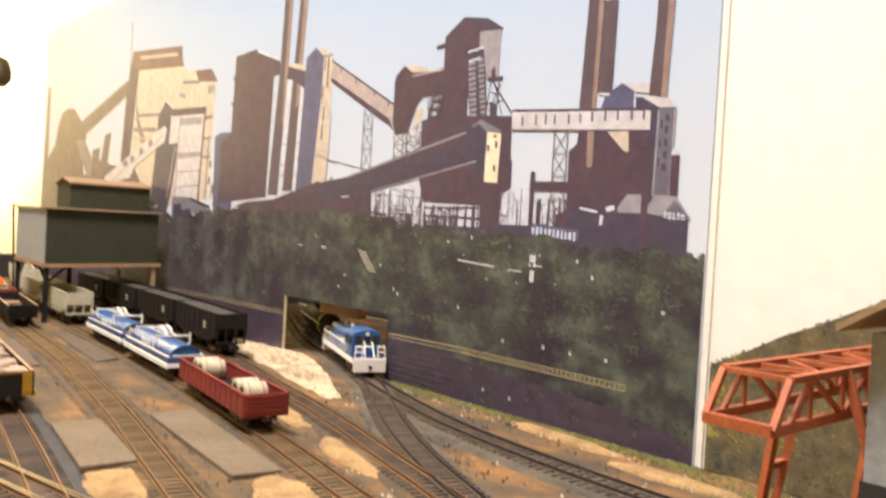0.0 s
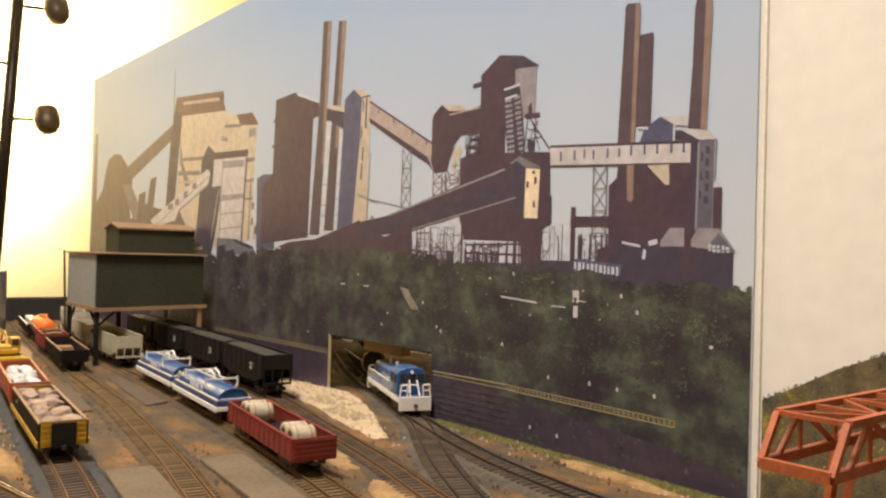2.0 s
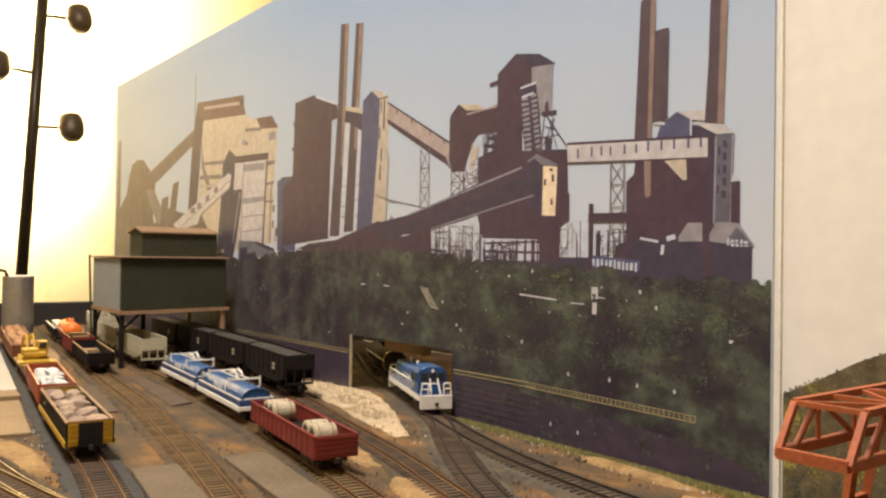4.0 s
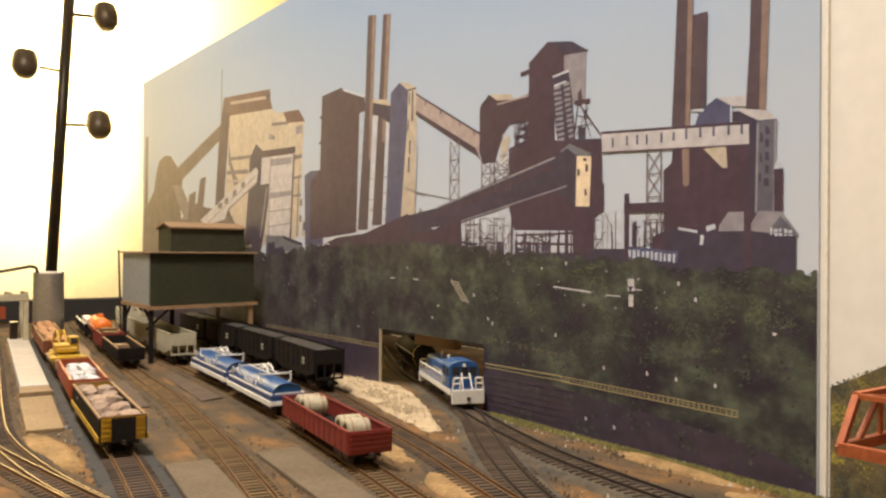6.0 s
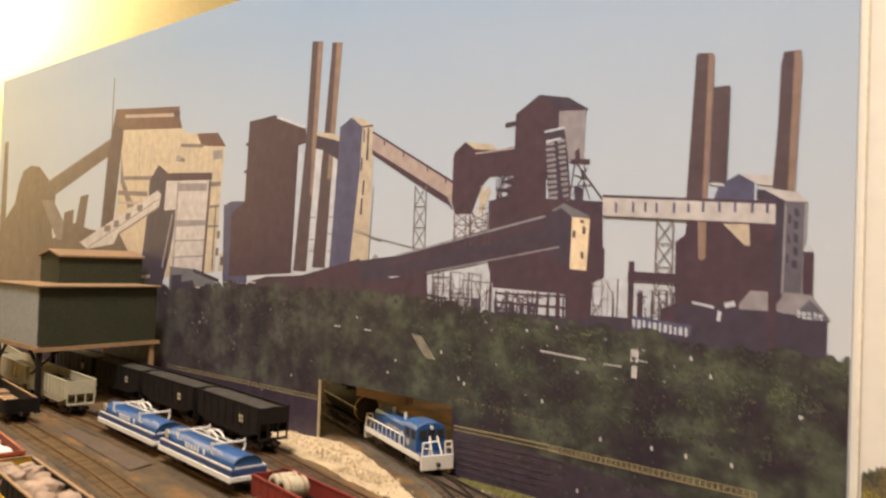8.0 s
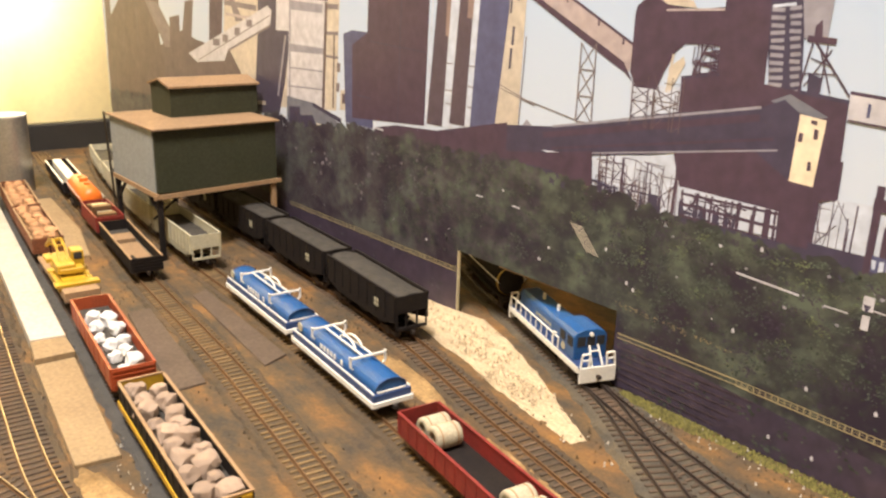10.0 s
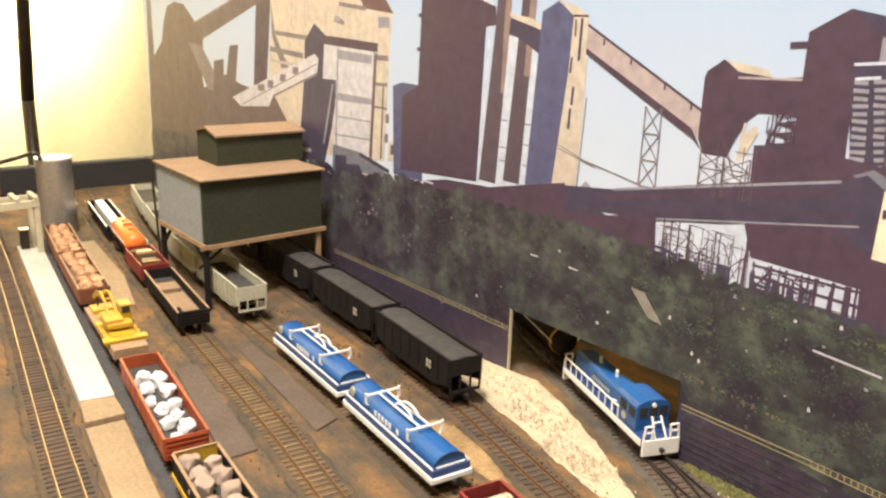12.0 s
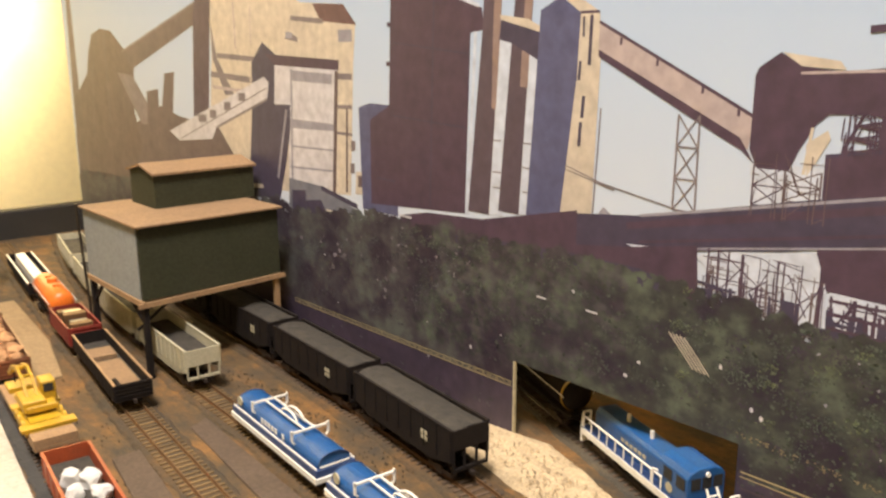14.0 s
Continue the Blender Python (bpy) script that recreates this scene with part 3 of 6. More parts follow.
# junction tower and inclined galleries
printed("printed_junction_tower", "blue", ((-21, 353), (-40, 362), (-59, 350), (-57, 304), (-45, 200), (-10, 195), (-18, 308)))
printed("printed_junction_tower_face", "cream", ((-59, 350), (-76, 350), (-78, 320), (-75, 204), (-45, 201), (-57, 304)))
printed("printed_junction_roof", "cream", ((-40, 363), (-62, 358), (-76, 350), (-59, 350)))
printed("printed_junction_eave", "maroon", stroke(-59.0, 350.0, -76.0, 350.0, 2))
printed("printed_tower_window", "violet", stroke(-62.0, 347.0, -62.0, 333.0, 2), stroke(-69.0, 348.0, -68.0, 313.0, 3), stroke(-60.0, 316.0, -59.0, 302.0, 2.4), stroke(-64.0, 291.0, -63.0, 275.0, 3), stroke(-62.0, 272.0, -61.0, 254.0, 3))
printed("printed_gallery", "pink", ((-76, 343), (-197, 283), (-194, 263), (-76, 320)))
printed("printed_gallery_shadow", "maroon", ((-76, 324), (-188, 270), (-199, 254), (-190, 262), (-175, 269), (-76, 319)))
printed("printed_gallery_edge", "maroon", stroke(-76.0, 343.0, -197.0, 283.0, 2.2), stroke(-95.0, 332.0, -95.0, 327.0, 2), stroke(-125.0, 318.0, -125.0, 313.0, 2), stroke(-160.0, 301.0, -160.0, 296.0, 2), stroke(-186.0, 288.0, -186.0, 283.0, 2))
printed("printed_cable", "grey_brown", stroke(-49.0, 239.0, -83.0, 229.0, 1), stroke(-83.0, 229.0, -142.0, 219.0, 1), stroke(-49.0, 236.0, -95.0, 225.0, 1), stroke(-80.0, 283.0, -76.0, 202.0, 1.2))
lattice("printed_trestle", "grey_brown", -143, -160, 218, 282, 3, 1.5, 0.92)
printed("printed_low_puff", "grey", ((-78, 202), (-86, 212), (-93, 207), (-105, 204), (-107, 199)))
# screening station
printed("printed_screen_bay", "sky_gap", ((-196, 255), (-242, 256), (-243, 237), (-199, 228)))
lattice("printed_trestle", "maroon", -199, -219, 229, 254, 2, 1.2)
lattice("printed_trestle", "brown", -219, -241, 234, 253, 2, 1.2)
printed("printed_screen_house", "maroon", ((-195, 308), (-197, 313), (-210, 322), (-223, 314), (-247, 311), (-274, 314), (-275, 288), (-242, 287), (-235, 281), (-226, 265), (-221, 252), (-201, 252), (-195, 263)))
printed("printed_screen_roof", "cream", ((-211, 322), (-245, 317), (-249, 312), (-223, 314)))
printed("printed_lit_frame", "cream", ((-230, 269), (-242, 278), (-244, 273), (-237, 259), (-232, 250)), stroke(-233.0, 279.0, -230.0, 251.0, 2))
printed("printed_bridge_roof", "pink", stroke(-223.0, 310.0, -272.0, 312.0, 1.6))
lattice("printed_brace", "maroon", -251, -304, 266, 289, 3, 1.8, 0.6)
printed("printed_head_house", "maroon", ((-271, 343), (-297, 358), (-319, 343), (-319, 324), (-306, 321), (-308, 255), (-270, 265), (-271, 314)))
printed("printed_head_house_face", "grey", ((-319, 343), (-347, 341), (-346, 295), (-328, 296), (-325, 324), (-319, 325)))
printed("printed_head_house_roof", "violet", ((-297, 358), (-329, 352), (-349, 340), (-319, 342)))
printed("printed_head_house_eave", "maroon", stroke(-319.0, 342.0, -349.0, 340.0, 1.6), ((-337, 304), (-341, 308), (-343, 295), (-337, 295)))
printed("printed_head_house_arm", "maroon", stroke(-259.0, 334.0, -272.0, 335.0, 4), stroke(-333.0, 296.0, -352.0, 295.0, 4))
printed("printed_stair_gallery", "violet", ((-304, 324), (-325, 326), (-330, 300), (-335, 255), (-312, 256), (-307, 287)))
printed("printed_stair_rail", "sky_gap", stroke(-304.0, 324.0, -325.0, 326.0, 2), stroke(-306.0, 315.0, -322.0, 317.0, 2))
printed("printed_stair_tread", "grey", stroke(-306.0, 313.0, -315.0, 313.0, 2.6), stroke(-306.0, 308.0, -316.0, 308.0, 2.6), stroke(-307.0, 303.0, -316.0, 303.0, 2.6), stroke(-307.0, 298.0, -317.0, 299.0, 2.6), stroke(-308.0, 293.0, -317.0, 294.0, 2.6), stroke(-308.0, 289.0, -318.0, 289.0, 2.6), stroke(-309.0, 284.0, -318.0, 284.0, 2.6), stroke(-309.0, 279.0, -319.0, 279.0, 2.6), stroke(-309.0, 274.0, -319.0, 275.0, 2.6), stroke(-310.0, 269.0, -320.0, 270.0, 2.6), stroke(-310.0, 265.0, -320.0, 265.0, 2.6), stroke(-311.0, 260.0, -321.0, 260.0, 2.6), stroke(-318.0, 314.0, -326.0, 315.0, 2.6), stroke(-319.0, 309.0, -327.0, 310.0, 2.6), stroke(-320.0, 305.0, -327.0, 305.0, 2.6), stroke(-320.0, 300.0, -328.0, 300.0, 2.6), stroke(-321.0, 295.0, -328.0, 296.0, 2.6), stroke(-322.0, 290.0, -329.0, 291.0, 2.6), stroke(-323.0, 285.0, -330.0, 286.0, 2.6), stroke(-323.0, 281.0, -330.0, 281.0, 2.6), stroke(-324.0, 276.0, -331.0, 277.0, 2.6), stroke(-325.0, 271.0, -331.0, 272.0, 2.6), stroke(-326.0, 266.0, -332.0, 267.0, 2.6), stroke(-326.0, 261.0, -332.0, 262.0, 2.6))
printed("printed_brace_tower", "maroon", stroke(-337.0, 294.0, -332.0, 262.0, 1.2), stroke(-339.0, 294.0, -366.0, 262.0, 1.4), stroke(-342.0, 291.0, -353.0, 263.0, 1.0), stroke(-333.0, 274.0, -356.0, 275.0, 0.8), stroke(-335.0, 266.0, -350.0, 290.0, 0.8), stroke(-337.0, 284.0, -350.0, 280.0, 0.8), stroke(-347.0, 293.0, -346.0, 263.0, 1.0))
printed("printed_bin", "maroon", ((-242, 263), (-273, 268), (-366, 259), (-368, 197), (-357, 192), (-356, 180), (-250, 183), (-243, 204)))
printed("printed_bin_roof", "blue_grey", ((-314, 254), (-327, 260), (-355, 248), (-347, 246)))
printed("printed_bin_annex", "violet", ((-308, 249), (-324, 256), (-336, 248), (-335, 203), (-309, 218)))
printed("printed_bin_rim", "violet", stroke(-242.0, 263.0, -273.0, 268.0, 2), stroke(-333.0, 262.0, -367.0, 259.0, 2.5), ((-337, 275), (-346, 272), (-346, 261), (-338, 262)))
printed("printed_bin_panel", "light", ((-336, 248), (-354, 246), (-352, 202), (-335, 203)))
printed("printed_panel_hole", "maroon", ((-337.0, 236.0), (-340.0, 236.0), (-340.0, 230.0), (-337.0, 230.0)), ((-347.0, 240.0), (-350.0, 239.0), (-350.0, 233.0), (-347.0, 233.0)), ((-346.0, 218.0), (-348.0, 218.0), (-349.0, 212.0), (-346.0, 212.0)), ((-344.0, 245.0), (-348.0, 245.0), (-348.0, 242.0), (-344.0, 243.0)))
printed("printed_bin_leg", "maroon", ((-331, 183), (-357, 193), (-357, 150), (-332, 150)), ((-365, 220), (-369, 222), (-370, 163), (-367, 163)))
printed("printed_conveyor_side", "violet", ((122, 154), (84, 173), (-47, 202), (-118, 210), (-239, 237), (-308, 249), (-324, 253), (-328, 222), (-289, 218), (-220, 202), (-60, 175), (17, 149)))
printed("printed_conveyor_top", "grey", stroke(-118.0, 210.0, -308.0, 249.0, 2), stroke(-60.0, 176.0, -324.0, 222.0, 1.3))
printed("printed_conveyor_shade", "maroon", stroke(-107.0, 201.0, -308.0, 242.0, 5), stroke(-118.0, 191.0, -320.0, 229.0, 2))
printed("printed_gap", "sky_gap", ((-163, 190), (-182, 195), (-243, 205), (-251, 183), (-251, 158), (-226, 158), (-184, 170)), ((-253, 183), (-331, 181), (-332, 162), (-253, 161)), ((-370, 197), (-392, 198), (-393, 165), (-358, 165), (-359, 191)), ((-398, 193), (-426, 193), (-446, 180), (-426, 170), (-398, 165)), ((-107, 188), (-159, 191), (-164, 182), (-136, 180)))


def tangle(mat, u0, u1, v0, v1, posts, braces, seed, low=0.5, high=2.4):
    """A crowd of thin legs, beams and braces of the photograph."""
    rnd = random.Random(seed)
    rows = []
    for k in range(posts):
        u = rnd.uniform(u0, u1)
        rows.append(stroke(u, v0, u + rnd.uniform(-1, 1), v1 - rnd.choice((0, 0, 0.3, 0.5)) * (v1 - v0), rnd.uniform(low, high)))
    for k in range(braces):
        a, b = rnd.uniform(u0, u1), rnd.uniform(v0, v1)
        du = rnd.uniform(0.12, 0.4) * (u1 - u0)
        rows.append(stroke(a, b, max(min(a + du, max(u0, u1)), min(u0, u1)), max(v0, min(v1, b + rnd.choice((-1, 0, 0, 0.02, 1)) * rnd.uniform(0.3, 1) * (v1 - v0))) + 0.01, rnd.uniform(low, high * 0.6)))
    printed("printed_framework", mat, *rows)


tangle("maroon", -251, -169, 158, 196, 30, 30, 43, 0.5, 1.8)
tangle("brown", -251, -172, 158, 190, 14, 16, 44, 0.5, 1.2)
tangle("violet", -236, -165, 156, 172, 24, 14, 45, 1.0, 3.8)
tangle("maroon", -332, -253, 158, 181, 34, 16, 41, 0.6, 2.4)
tangle("violet", -300, -253, 158, 172, 12, 8, 42, 1.0, 4.0)
printed("printed_floor_beam", "maroon", stroke(-253, 170, -333, 169, 2.4), stroke(-253, 161, -333, 159, 2.6), stroke(-253, 178, -333, 179, 2.0))
tangle("maroon", -281, -250, 258, 288, 10, 18, 46, 0.5, 1.5)
tangle("brown", -246, -198, 222, 262, 8, 14, 48, 0.4, 1.0)
tangle("maroon", -392, -356, 164, 196, 7, 8, 47, 0.4, 1.3)
tangle("violet", -444, -402, 160, 188, 16, 16, 49, 0.5, 2.0)
printed("printed_undercroft", "maroon", ((-50, 178), (-110, 186), (-164, 196), (-168, 150), (-50, 150)))
printed("printed_yard", "maroon", ((150, 150), (60, 150), (-62, 150), (-62, 206), (40, 184), (110, 180), (150, 172)))
printed("printed_yard", "violet", ((120, 140), (-150, 140), (-160, 160), (-120, 172), (-58, 172), (40, 168), (120, 162)))
printed("printed_yard", "violet", rect(-360, -250, 138, 160), rect(-402, -355, 138, 165))
# power house with tall stacks
lattice("printed_trestle", "grey_brown", -416, -431, 170, 244, 4, 1.4, 0.95)
printed("printed_boiler_house", "blue", ((-467, 270), (-482, 278), (-496, 271), (-496, 254), (-462, 257)))
printed("printed_boiler_roof", "white", ((-482, 278), (-508, 276), (-508, 268), (-496, 270)))
printed("printed_boiler_edge", "sky_gap", stroke(-495.0, 271.0, -495.0, 256.0, 1.6), stroke(-460.0, 272.0, -471.0, 270.0, 2))
printed("printed_chimney", "stack", ((-448, 373), (-460, 371), (-461, 368), (-460, 323), (-458, 260), (-456, 213), (-450, 213), (-441, 262), (-444, 326), (-446, 371)))
printed("printed_chimney_light", "stack_light", ((-456, 372), (-460, 371), (-461, 368), (-458, 260), (-458, 213), (-452, 214), (-454, 260), (-456, 369)))
printed("printed_chimney", "stack", ((-461, 345), (-473, 345), (-474, 344), (-473, 273), (-459, 272)))
printed("printed_chimney_light", "stack", ((-470, 344), (-474, 344), (-473, 273), (-469, 273)))
printed("printed_chimney", "stack", ((-513, 364), (-525, 364), (-526, 352), (-524, 311), (-523, 262), (-507, 264), (-510, 313), (-511, 355)))
printed("printed_chimney_light", "stack_light", ((-520, 364), (-525, 364), (-526, 352), (-523, 262), (-518, 263), (-520, 353)))
printed("printed_coal_chute", "maroon", ((-433, 227), (-441, 233), (-442, 243), (-514, 241), (-518, 154), (-434, 152)))
printed("printed_lit_gable", "cream", ((-471, 241), (-491, 241), (-492, 225), (-488, 225)))
printed("printed_stack_foot", "stack_light", ((-451, 244), (-458, 243), (-458, 215), (-455, 213), (-452, 215)))
printed("printed_gallery", "white", ((-366, 264), (-510, 256), (-511, 240), (-367, 248)))
printed("printed_gallery_roof", "maroon", stroke(-366.0, 265.0, -510.0, 256.0, 2.2), stroke(-367.0, 248.0, -511.0, 240.0, 1.2))
printed("printed_gallery_window", "blue", ((-378.0, 260.0), (-380.0, 259.0), (-380.0, 251.0), (-378.0, 251.0)), ((-394.0, 260.0), (-396.0, 259.0), (-396.0, 251.0), (-394.0, 251.0)), ((-405.0, 259.0), (-407.0, 259.0), (-407.0, 251.0), (-405.0, 251.0)), ((-415.0, 258.0), (-417.0, 258.0), (-417.0, 250.0), (-415.0, 250.0)), ((-430.0, 258.0), (-432.0, 258.0), (-432.0, 250.0), (-430.0, 250.0)), ((-442.0, 257.0), (-444.0, 257.0), (-444.0, 250.0), (-442.0, 250.0)), ((-454.0, 258.0), (-456.0, 258.0), (-456.0, 250.0), (-454.0, 250.0)), ((-467.0, 258.0), (-469.0, 257.0), (-469.0, 250.0), (-467.0, 250.0)), ((-479.0, 257.0), (-481.0, 257.0), (-481.0, 249.0), (-479.0, 250.0)), ((-492.0, 257.0), (-494.0, 256.0), (-494.0, 249.0), (-492.0, 249.0)), ((-503.0, 256.0), (-505.0, 256.0), (-505.0, 248.0), (-503.0, 249.0)))
printed("printed_power_tower", "violet", ((-496, 266), (-505, 265), (-517, 257), (-516, 189), (-510, 189), (-510, 240), (-510, 256), (-496, 259)))
printed("printed_power_tower_face", "slate", ((-517, 258), (-532, 256), (-530, 190), (-515, 190)))
printed("printed_power_tower_roof", "white", ((-497, 268), (-525, 263), (-532, 256), (-517, 257)))
printed("printed_tower_window", "violet", ((-523.0, 252.0), (-526.0, 251.0), (-527.0, 246.0), (-523.0, 246.0)), ((-523.0, 243.0), (-526.0, 242.0), (-526.0, 237.0), (-523.0, 237.0)), ((-523.0, 234.0), (-526.0, 233.0), (-526.0, 227.0), (-523.0, 228.0)), ((-523.0, 224.0), (-526.0, 224.0), (-526.0, 218.0), (-523.0, 219.0)), ((-522.0, 215.0), (-526.0, 215.0), (-526.0, 209.0), (-522.0, 210.0)), ((-519.0, 248.0), (-521.0, 247.0), (-521.0, 241.0), (-519.0, 241.0)), ((-519.0, 233.0), (-520.0, 233.0), (-521.0, 227.0), (-519.0, 227.0)), ((-518.0, 219.0), (-520.0, 219.0), (-520.0, 213.0), (-518.0, 213.0)))
printed("printed_tower_edge_light", "grey", stroke(-531.0, 255.0, -530.0, 191.0, 1.6), stroke(-517.0, 255.0, -516.0, 191.0, 1.6))
printed("printed_annex", "maroon", ((-530, 221), (-537, 221), (-537, 190), (-530, 190)))
printed("printed_annex_cap", "sky_gap", ((-530, 221), (-531, 226), (-535, 225), (-537, 221)))
printed("printed_shed_wall", "violet", ((-426, 176), (-446, 181), (-469, 179), (-547, 176), (-547, 138), (-426, 133)))
printed("printed_shed_roof", "grey", ((-485, 182), (-493, 192), (-507, 192), (-507, 178), (-485, 178)), ((-512, 183), (-518, 192), (-536, 191), (-549, 175), (-545, 174), (-512, 178)))
printed("printed_shed_gable", "slate", ((-526, 178), (-535, 188), (-548, 175), (-543, 174)))
printed("printed_shed_window", "sky_gap", ((-527.0, 180.0), (-529.0, 180.0), (-529.0, 177.0), (-527.0, 177.0)), ((-530.0, 179.0), (-533.0, 179.0), (-533.0, 177.0), (-530.0, 177.0)), ((-534.0, 179.0), (-536.0, 179.0), (-536.0, 177.0), (-534.0, 177.0)), ((-538.0, 179.0), (-540.0, 179.0), (-540.0, 176.0), (-538.0, 176.0)), ((-541.0, 178.0), (-544.0, 178.0), (-544.0, 176.0), (-541.0, 176.0)), ((-527.0, 176.0), (-529.0, 176.0), (-529.0, 175.0), (-527.0, 175.0)), ((-530.0, 176.0), (-533.0, 176.0), (-533.0, 174.0), (-531.0, 174.0)), ((-534.0, 176.0), (-536.0, 176.0), (-537.0, 174.0), (-534.0, 174.0)), ((-538.0, 175.0), (-540.0, 175.0), (-540.0, 174.0), (-538.0, 174.0)), ((-541.0, 175.0), (-544.0, 175.0), (-544.0, 174.0), (-542.0, 174.0)))
printed("printed_shed_post", "maroon", ((-506, 196), (-512, 196), (-513, 137), (-507, 137)))
printed("printed_shed_line", "sky_gap", stroke(-448.0, 181.0, -466.0, 178.0, 2), ((-469, 176), (-472, 175), (-471, 168), (-468, 168)), stroke(-474.0, 180.0, -482.0, 182.0, 4))
printed("printed_gantry", "maroon", stroke(-395.0, 211.0, -395.0, 129.0, 5), ((-392, 203), (-443, 202), (-443, 194), (-392, 195)), ((-423, 175), (-435, 179), (-435, 143), (-423, 142)), stroke(-403.0, 186.0, -403.0, 163.0, 4))
printed("printed_low_building", "violet", ((-397, 156), (-426, 156), (-447, 157), (-447, 134), (-397, 132)))
printed("printed_low_building", "blue", ((-397, 167), (-448, 163), (-448, 155), (-397, 156)))
printed("printed_far_window", "sky_gap", ((-397.0, 164.0), (-400.0, 164.0), (-400.0, 158.0), (-398.0, 158.0)), ((-402.0, 164.0), (-405.0, 164.0), (-405.0, 157.0), (-402.0, 157.0)), ((-407.0, 164.0), (-409.0, 164.0), (-409.0, 157.0), (-407.0, 157.0)), ((-412.0, 163.0), (-414.0, 163.0), (-414.0, 157.0), (-412.0, 157.0)), ((-416.0, 163.0), (-419.0, 163.0), (-419.0, 156.0), (-416.0, 156.0)), ((-421.0, 163.0), (-423.0, 163.0), (-423.0, 156.0), (-421.0, 156.0)), ((-425.0, 162.0), (-428.0, 162.0), (-428.0, 156.0), (-425.0, 156.0)), ((-430.0, 162.0), (-432.0, 162.0), (-432.0, 155.0), (-430.0, 155.0)), ((-434.0, 161.0), (-436.0, 161.0), (-436.0, 155.0), (-434.0, 155.0)), ((-438.0, 161.0), (-441.0, 161.0), (-441.0, 155.0), (-438.0, 155.0)), ((-443.0, 161.0), (-445.0, 161.0), (-445.0, 154.0), (-443.0, 154.0)))

# trees, bank and river
tops = [(1033, 118), (900, 128), (746, 130), (560, 140), (379, 152), (300, 150), (200, 164), (125, 162), (62, 164), (-60, 166), (-162, 163), (-221, 156), (-252, 154), (-333, 152), (-392, 149), (-442, 144), (-486, 143), (-504, 143), (-519, 147), (-531, 143), (-547, 144), (-555, 146), (-563, 143)]


def top_of(u):
    for (a, va), (b, vb) in zip(tops, tops[1:]):
        if b <= u <= a:
            return va + (vb - va) * (u - a) / (b - a)
    return 140


opening = lambda u, v: -207 < u < 2 and v < 68
# The left run takes the glare-greyed ink, the right run the plain one.
printed("printed_tree_mass", "tree_haze", *[rect(1033 - k * 22, 1011 - k * 22, 0, top_of(1022 - k * 22) - 5) for k in range(47)])
printed("printed_tree_mass", "tree", *[rect(-1 - k * 17, -18 - k * 17, 67, top_of(-10 - k * 17) - 5) for k in range(12)],
        *[rect(-205 - k * 16, max(-221 - k * 16, -562), 0, top_of(-213 - k * 16) - 5) for k in range(23)])
printed("printed_bank", "bank", ((1033, 0), (1, 0), (1, 43), (380, 46), (1033, 60)), ((-206, 0), (-562, 0), (-562, 12), (-520, 24), (-440, 30), (-320, 38), (-206, 47)))


def dabs(name, mat, count, area, low, high, tall=0.8, seed=1, keep=None, edge=False):
    """Many small uneven printed leaf marks, one mesh."""
    rnd = random.Random(seed)
    LAYERS[0] += 1
    base = -0.00003 - 0.000006 * LAYERS[0]
    verts, faces = [], []
    while count > 0:
        u = rnd.uniform(area[0], area[1])
        v = area[2] + (min(area[3], top_of(u) + 4) - area[2]) * rnd.random()
        if edge:
            v = top_of(u) + rnd.uniform(-14, 5)
        count -= 1
        r = rnd.uniform(low, high)
        if opening(u, v - r) or (keep and not keep(u, v)):
            continue
        n, turn, x = rnd.randint(5, 8), rnd.random() * 6, base - rnd.random() * 0.000005
        first = len(verts)
        for k in range(n):
            q = r * rnd.uniform(0.45, 1.1)
            a = turn - k * math.tau / n
            verts.append((x, max(min(u + q * math.cos(a), 1033), -562) / 1000, max(v + q * tall * math.sin(a), 0.5) / 1000))
        faces.append(range(first, first + n))
    me = bpy.data.meshes.new(name)
    me.from_pydata(verts, [], faces)
    me.materials.append(I[mat])
    ob = new(name, me)
    ob.parent = mural
    return tagged(ob, kind="stuff")


clump = lambda u, v: noise.noise((u / 45, v / 30, 1)) > -0.1
bright = lambda u, v: noise.noise((u / 38, v / 26, 5)) > 0.12
dabs("printed_tree_clump", "tree_haze", 900, (60, 1033, 60, 190), 2, 7, seed=2, edge=True)
dabs("printed_tree_clump", "tree", 900, (-562, 60, 60, 190), 2, 6, seed=22, edge=True)
for k, (u0, u1) in enumerate(((-560, -330), (-330, -60), (-60, 200), (200, 620))):
    rnd = random.Random(90 + k)
    rows = []
    for _ in range(16):
        u, r = rnd.uniform(u0 + 8, u1 - 8), rnd.uniform(5, 11)
        v = top_of(u) + rnd.uniform(-9, 3)
        rows.append(tuple((max(u + 1.3 * r * rnd.uniform(0.7, 1.15) * math.cos(a * math.tau / 14), -561), v + r * rnd.uniform(0.7, 1.15) * math.sin(a * math.tau / 14)) for a in range(14)))
    printed("printed_tree_crown", "tree" if k < 2 else "tree_haze", *rows)
dabs("printed_tree_blend", "tree_haze", 420, (-110, 30, 60, 190), 2, 6, seed=70)
dabs("printed_tree_blend", "tree", 420, (-20, 130, 60, 190), 2, 6, seed=71)
dabs("printed_foliage", "leaf_haze", 900, (60, 1033, 62, 190), 0.8, 2.6, seed=3, keep=clump)
dabs("printed_foliage", "leaf", 800, (-300, 300, 62, 190), 0.7, 2.2, seed=4, keep=clump)
dabs("printed_foliage", "leaf", 1500, (-562, -180, 22, 190), 0.6, 2.0, seed=5, keep=clump)
dabs("printed_foliage", "leaf_yellow", 260, (-562, -150, 60, 190), 0.4, 1.3, seed=6, keep=bright)
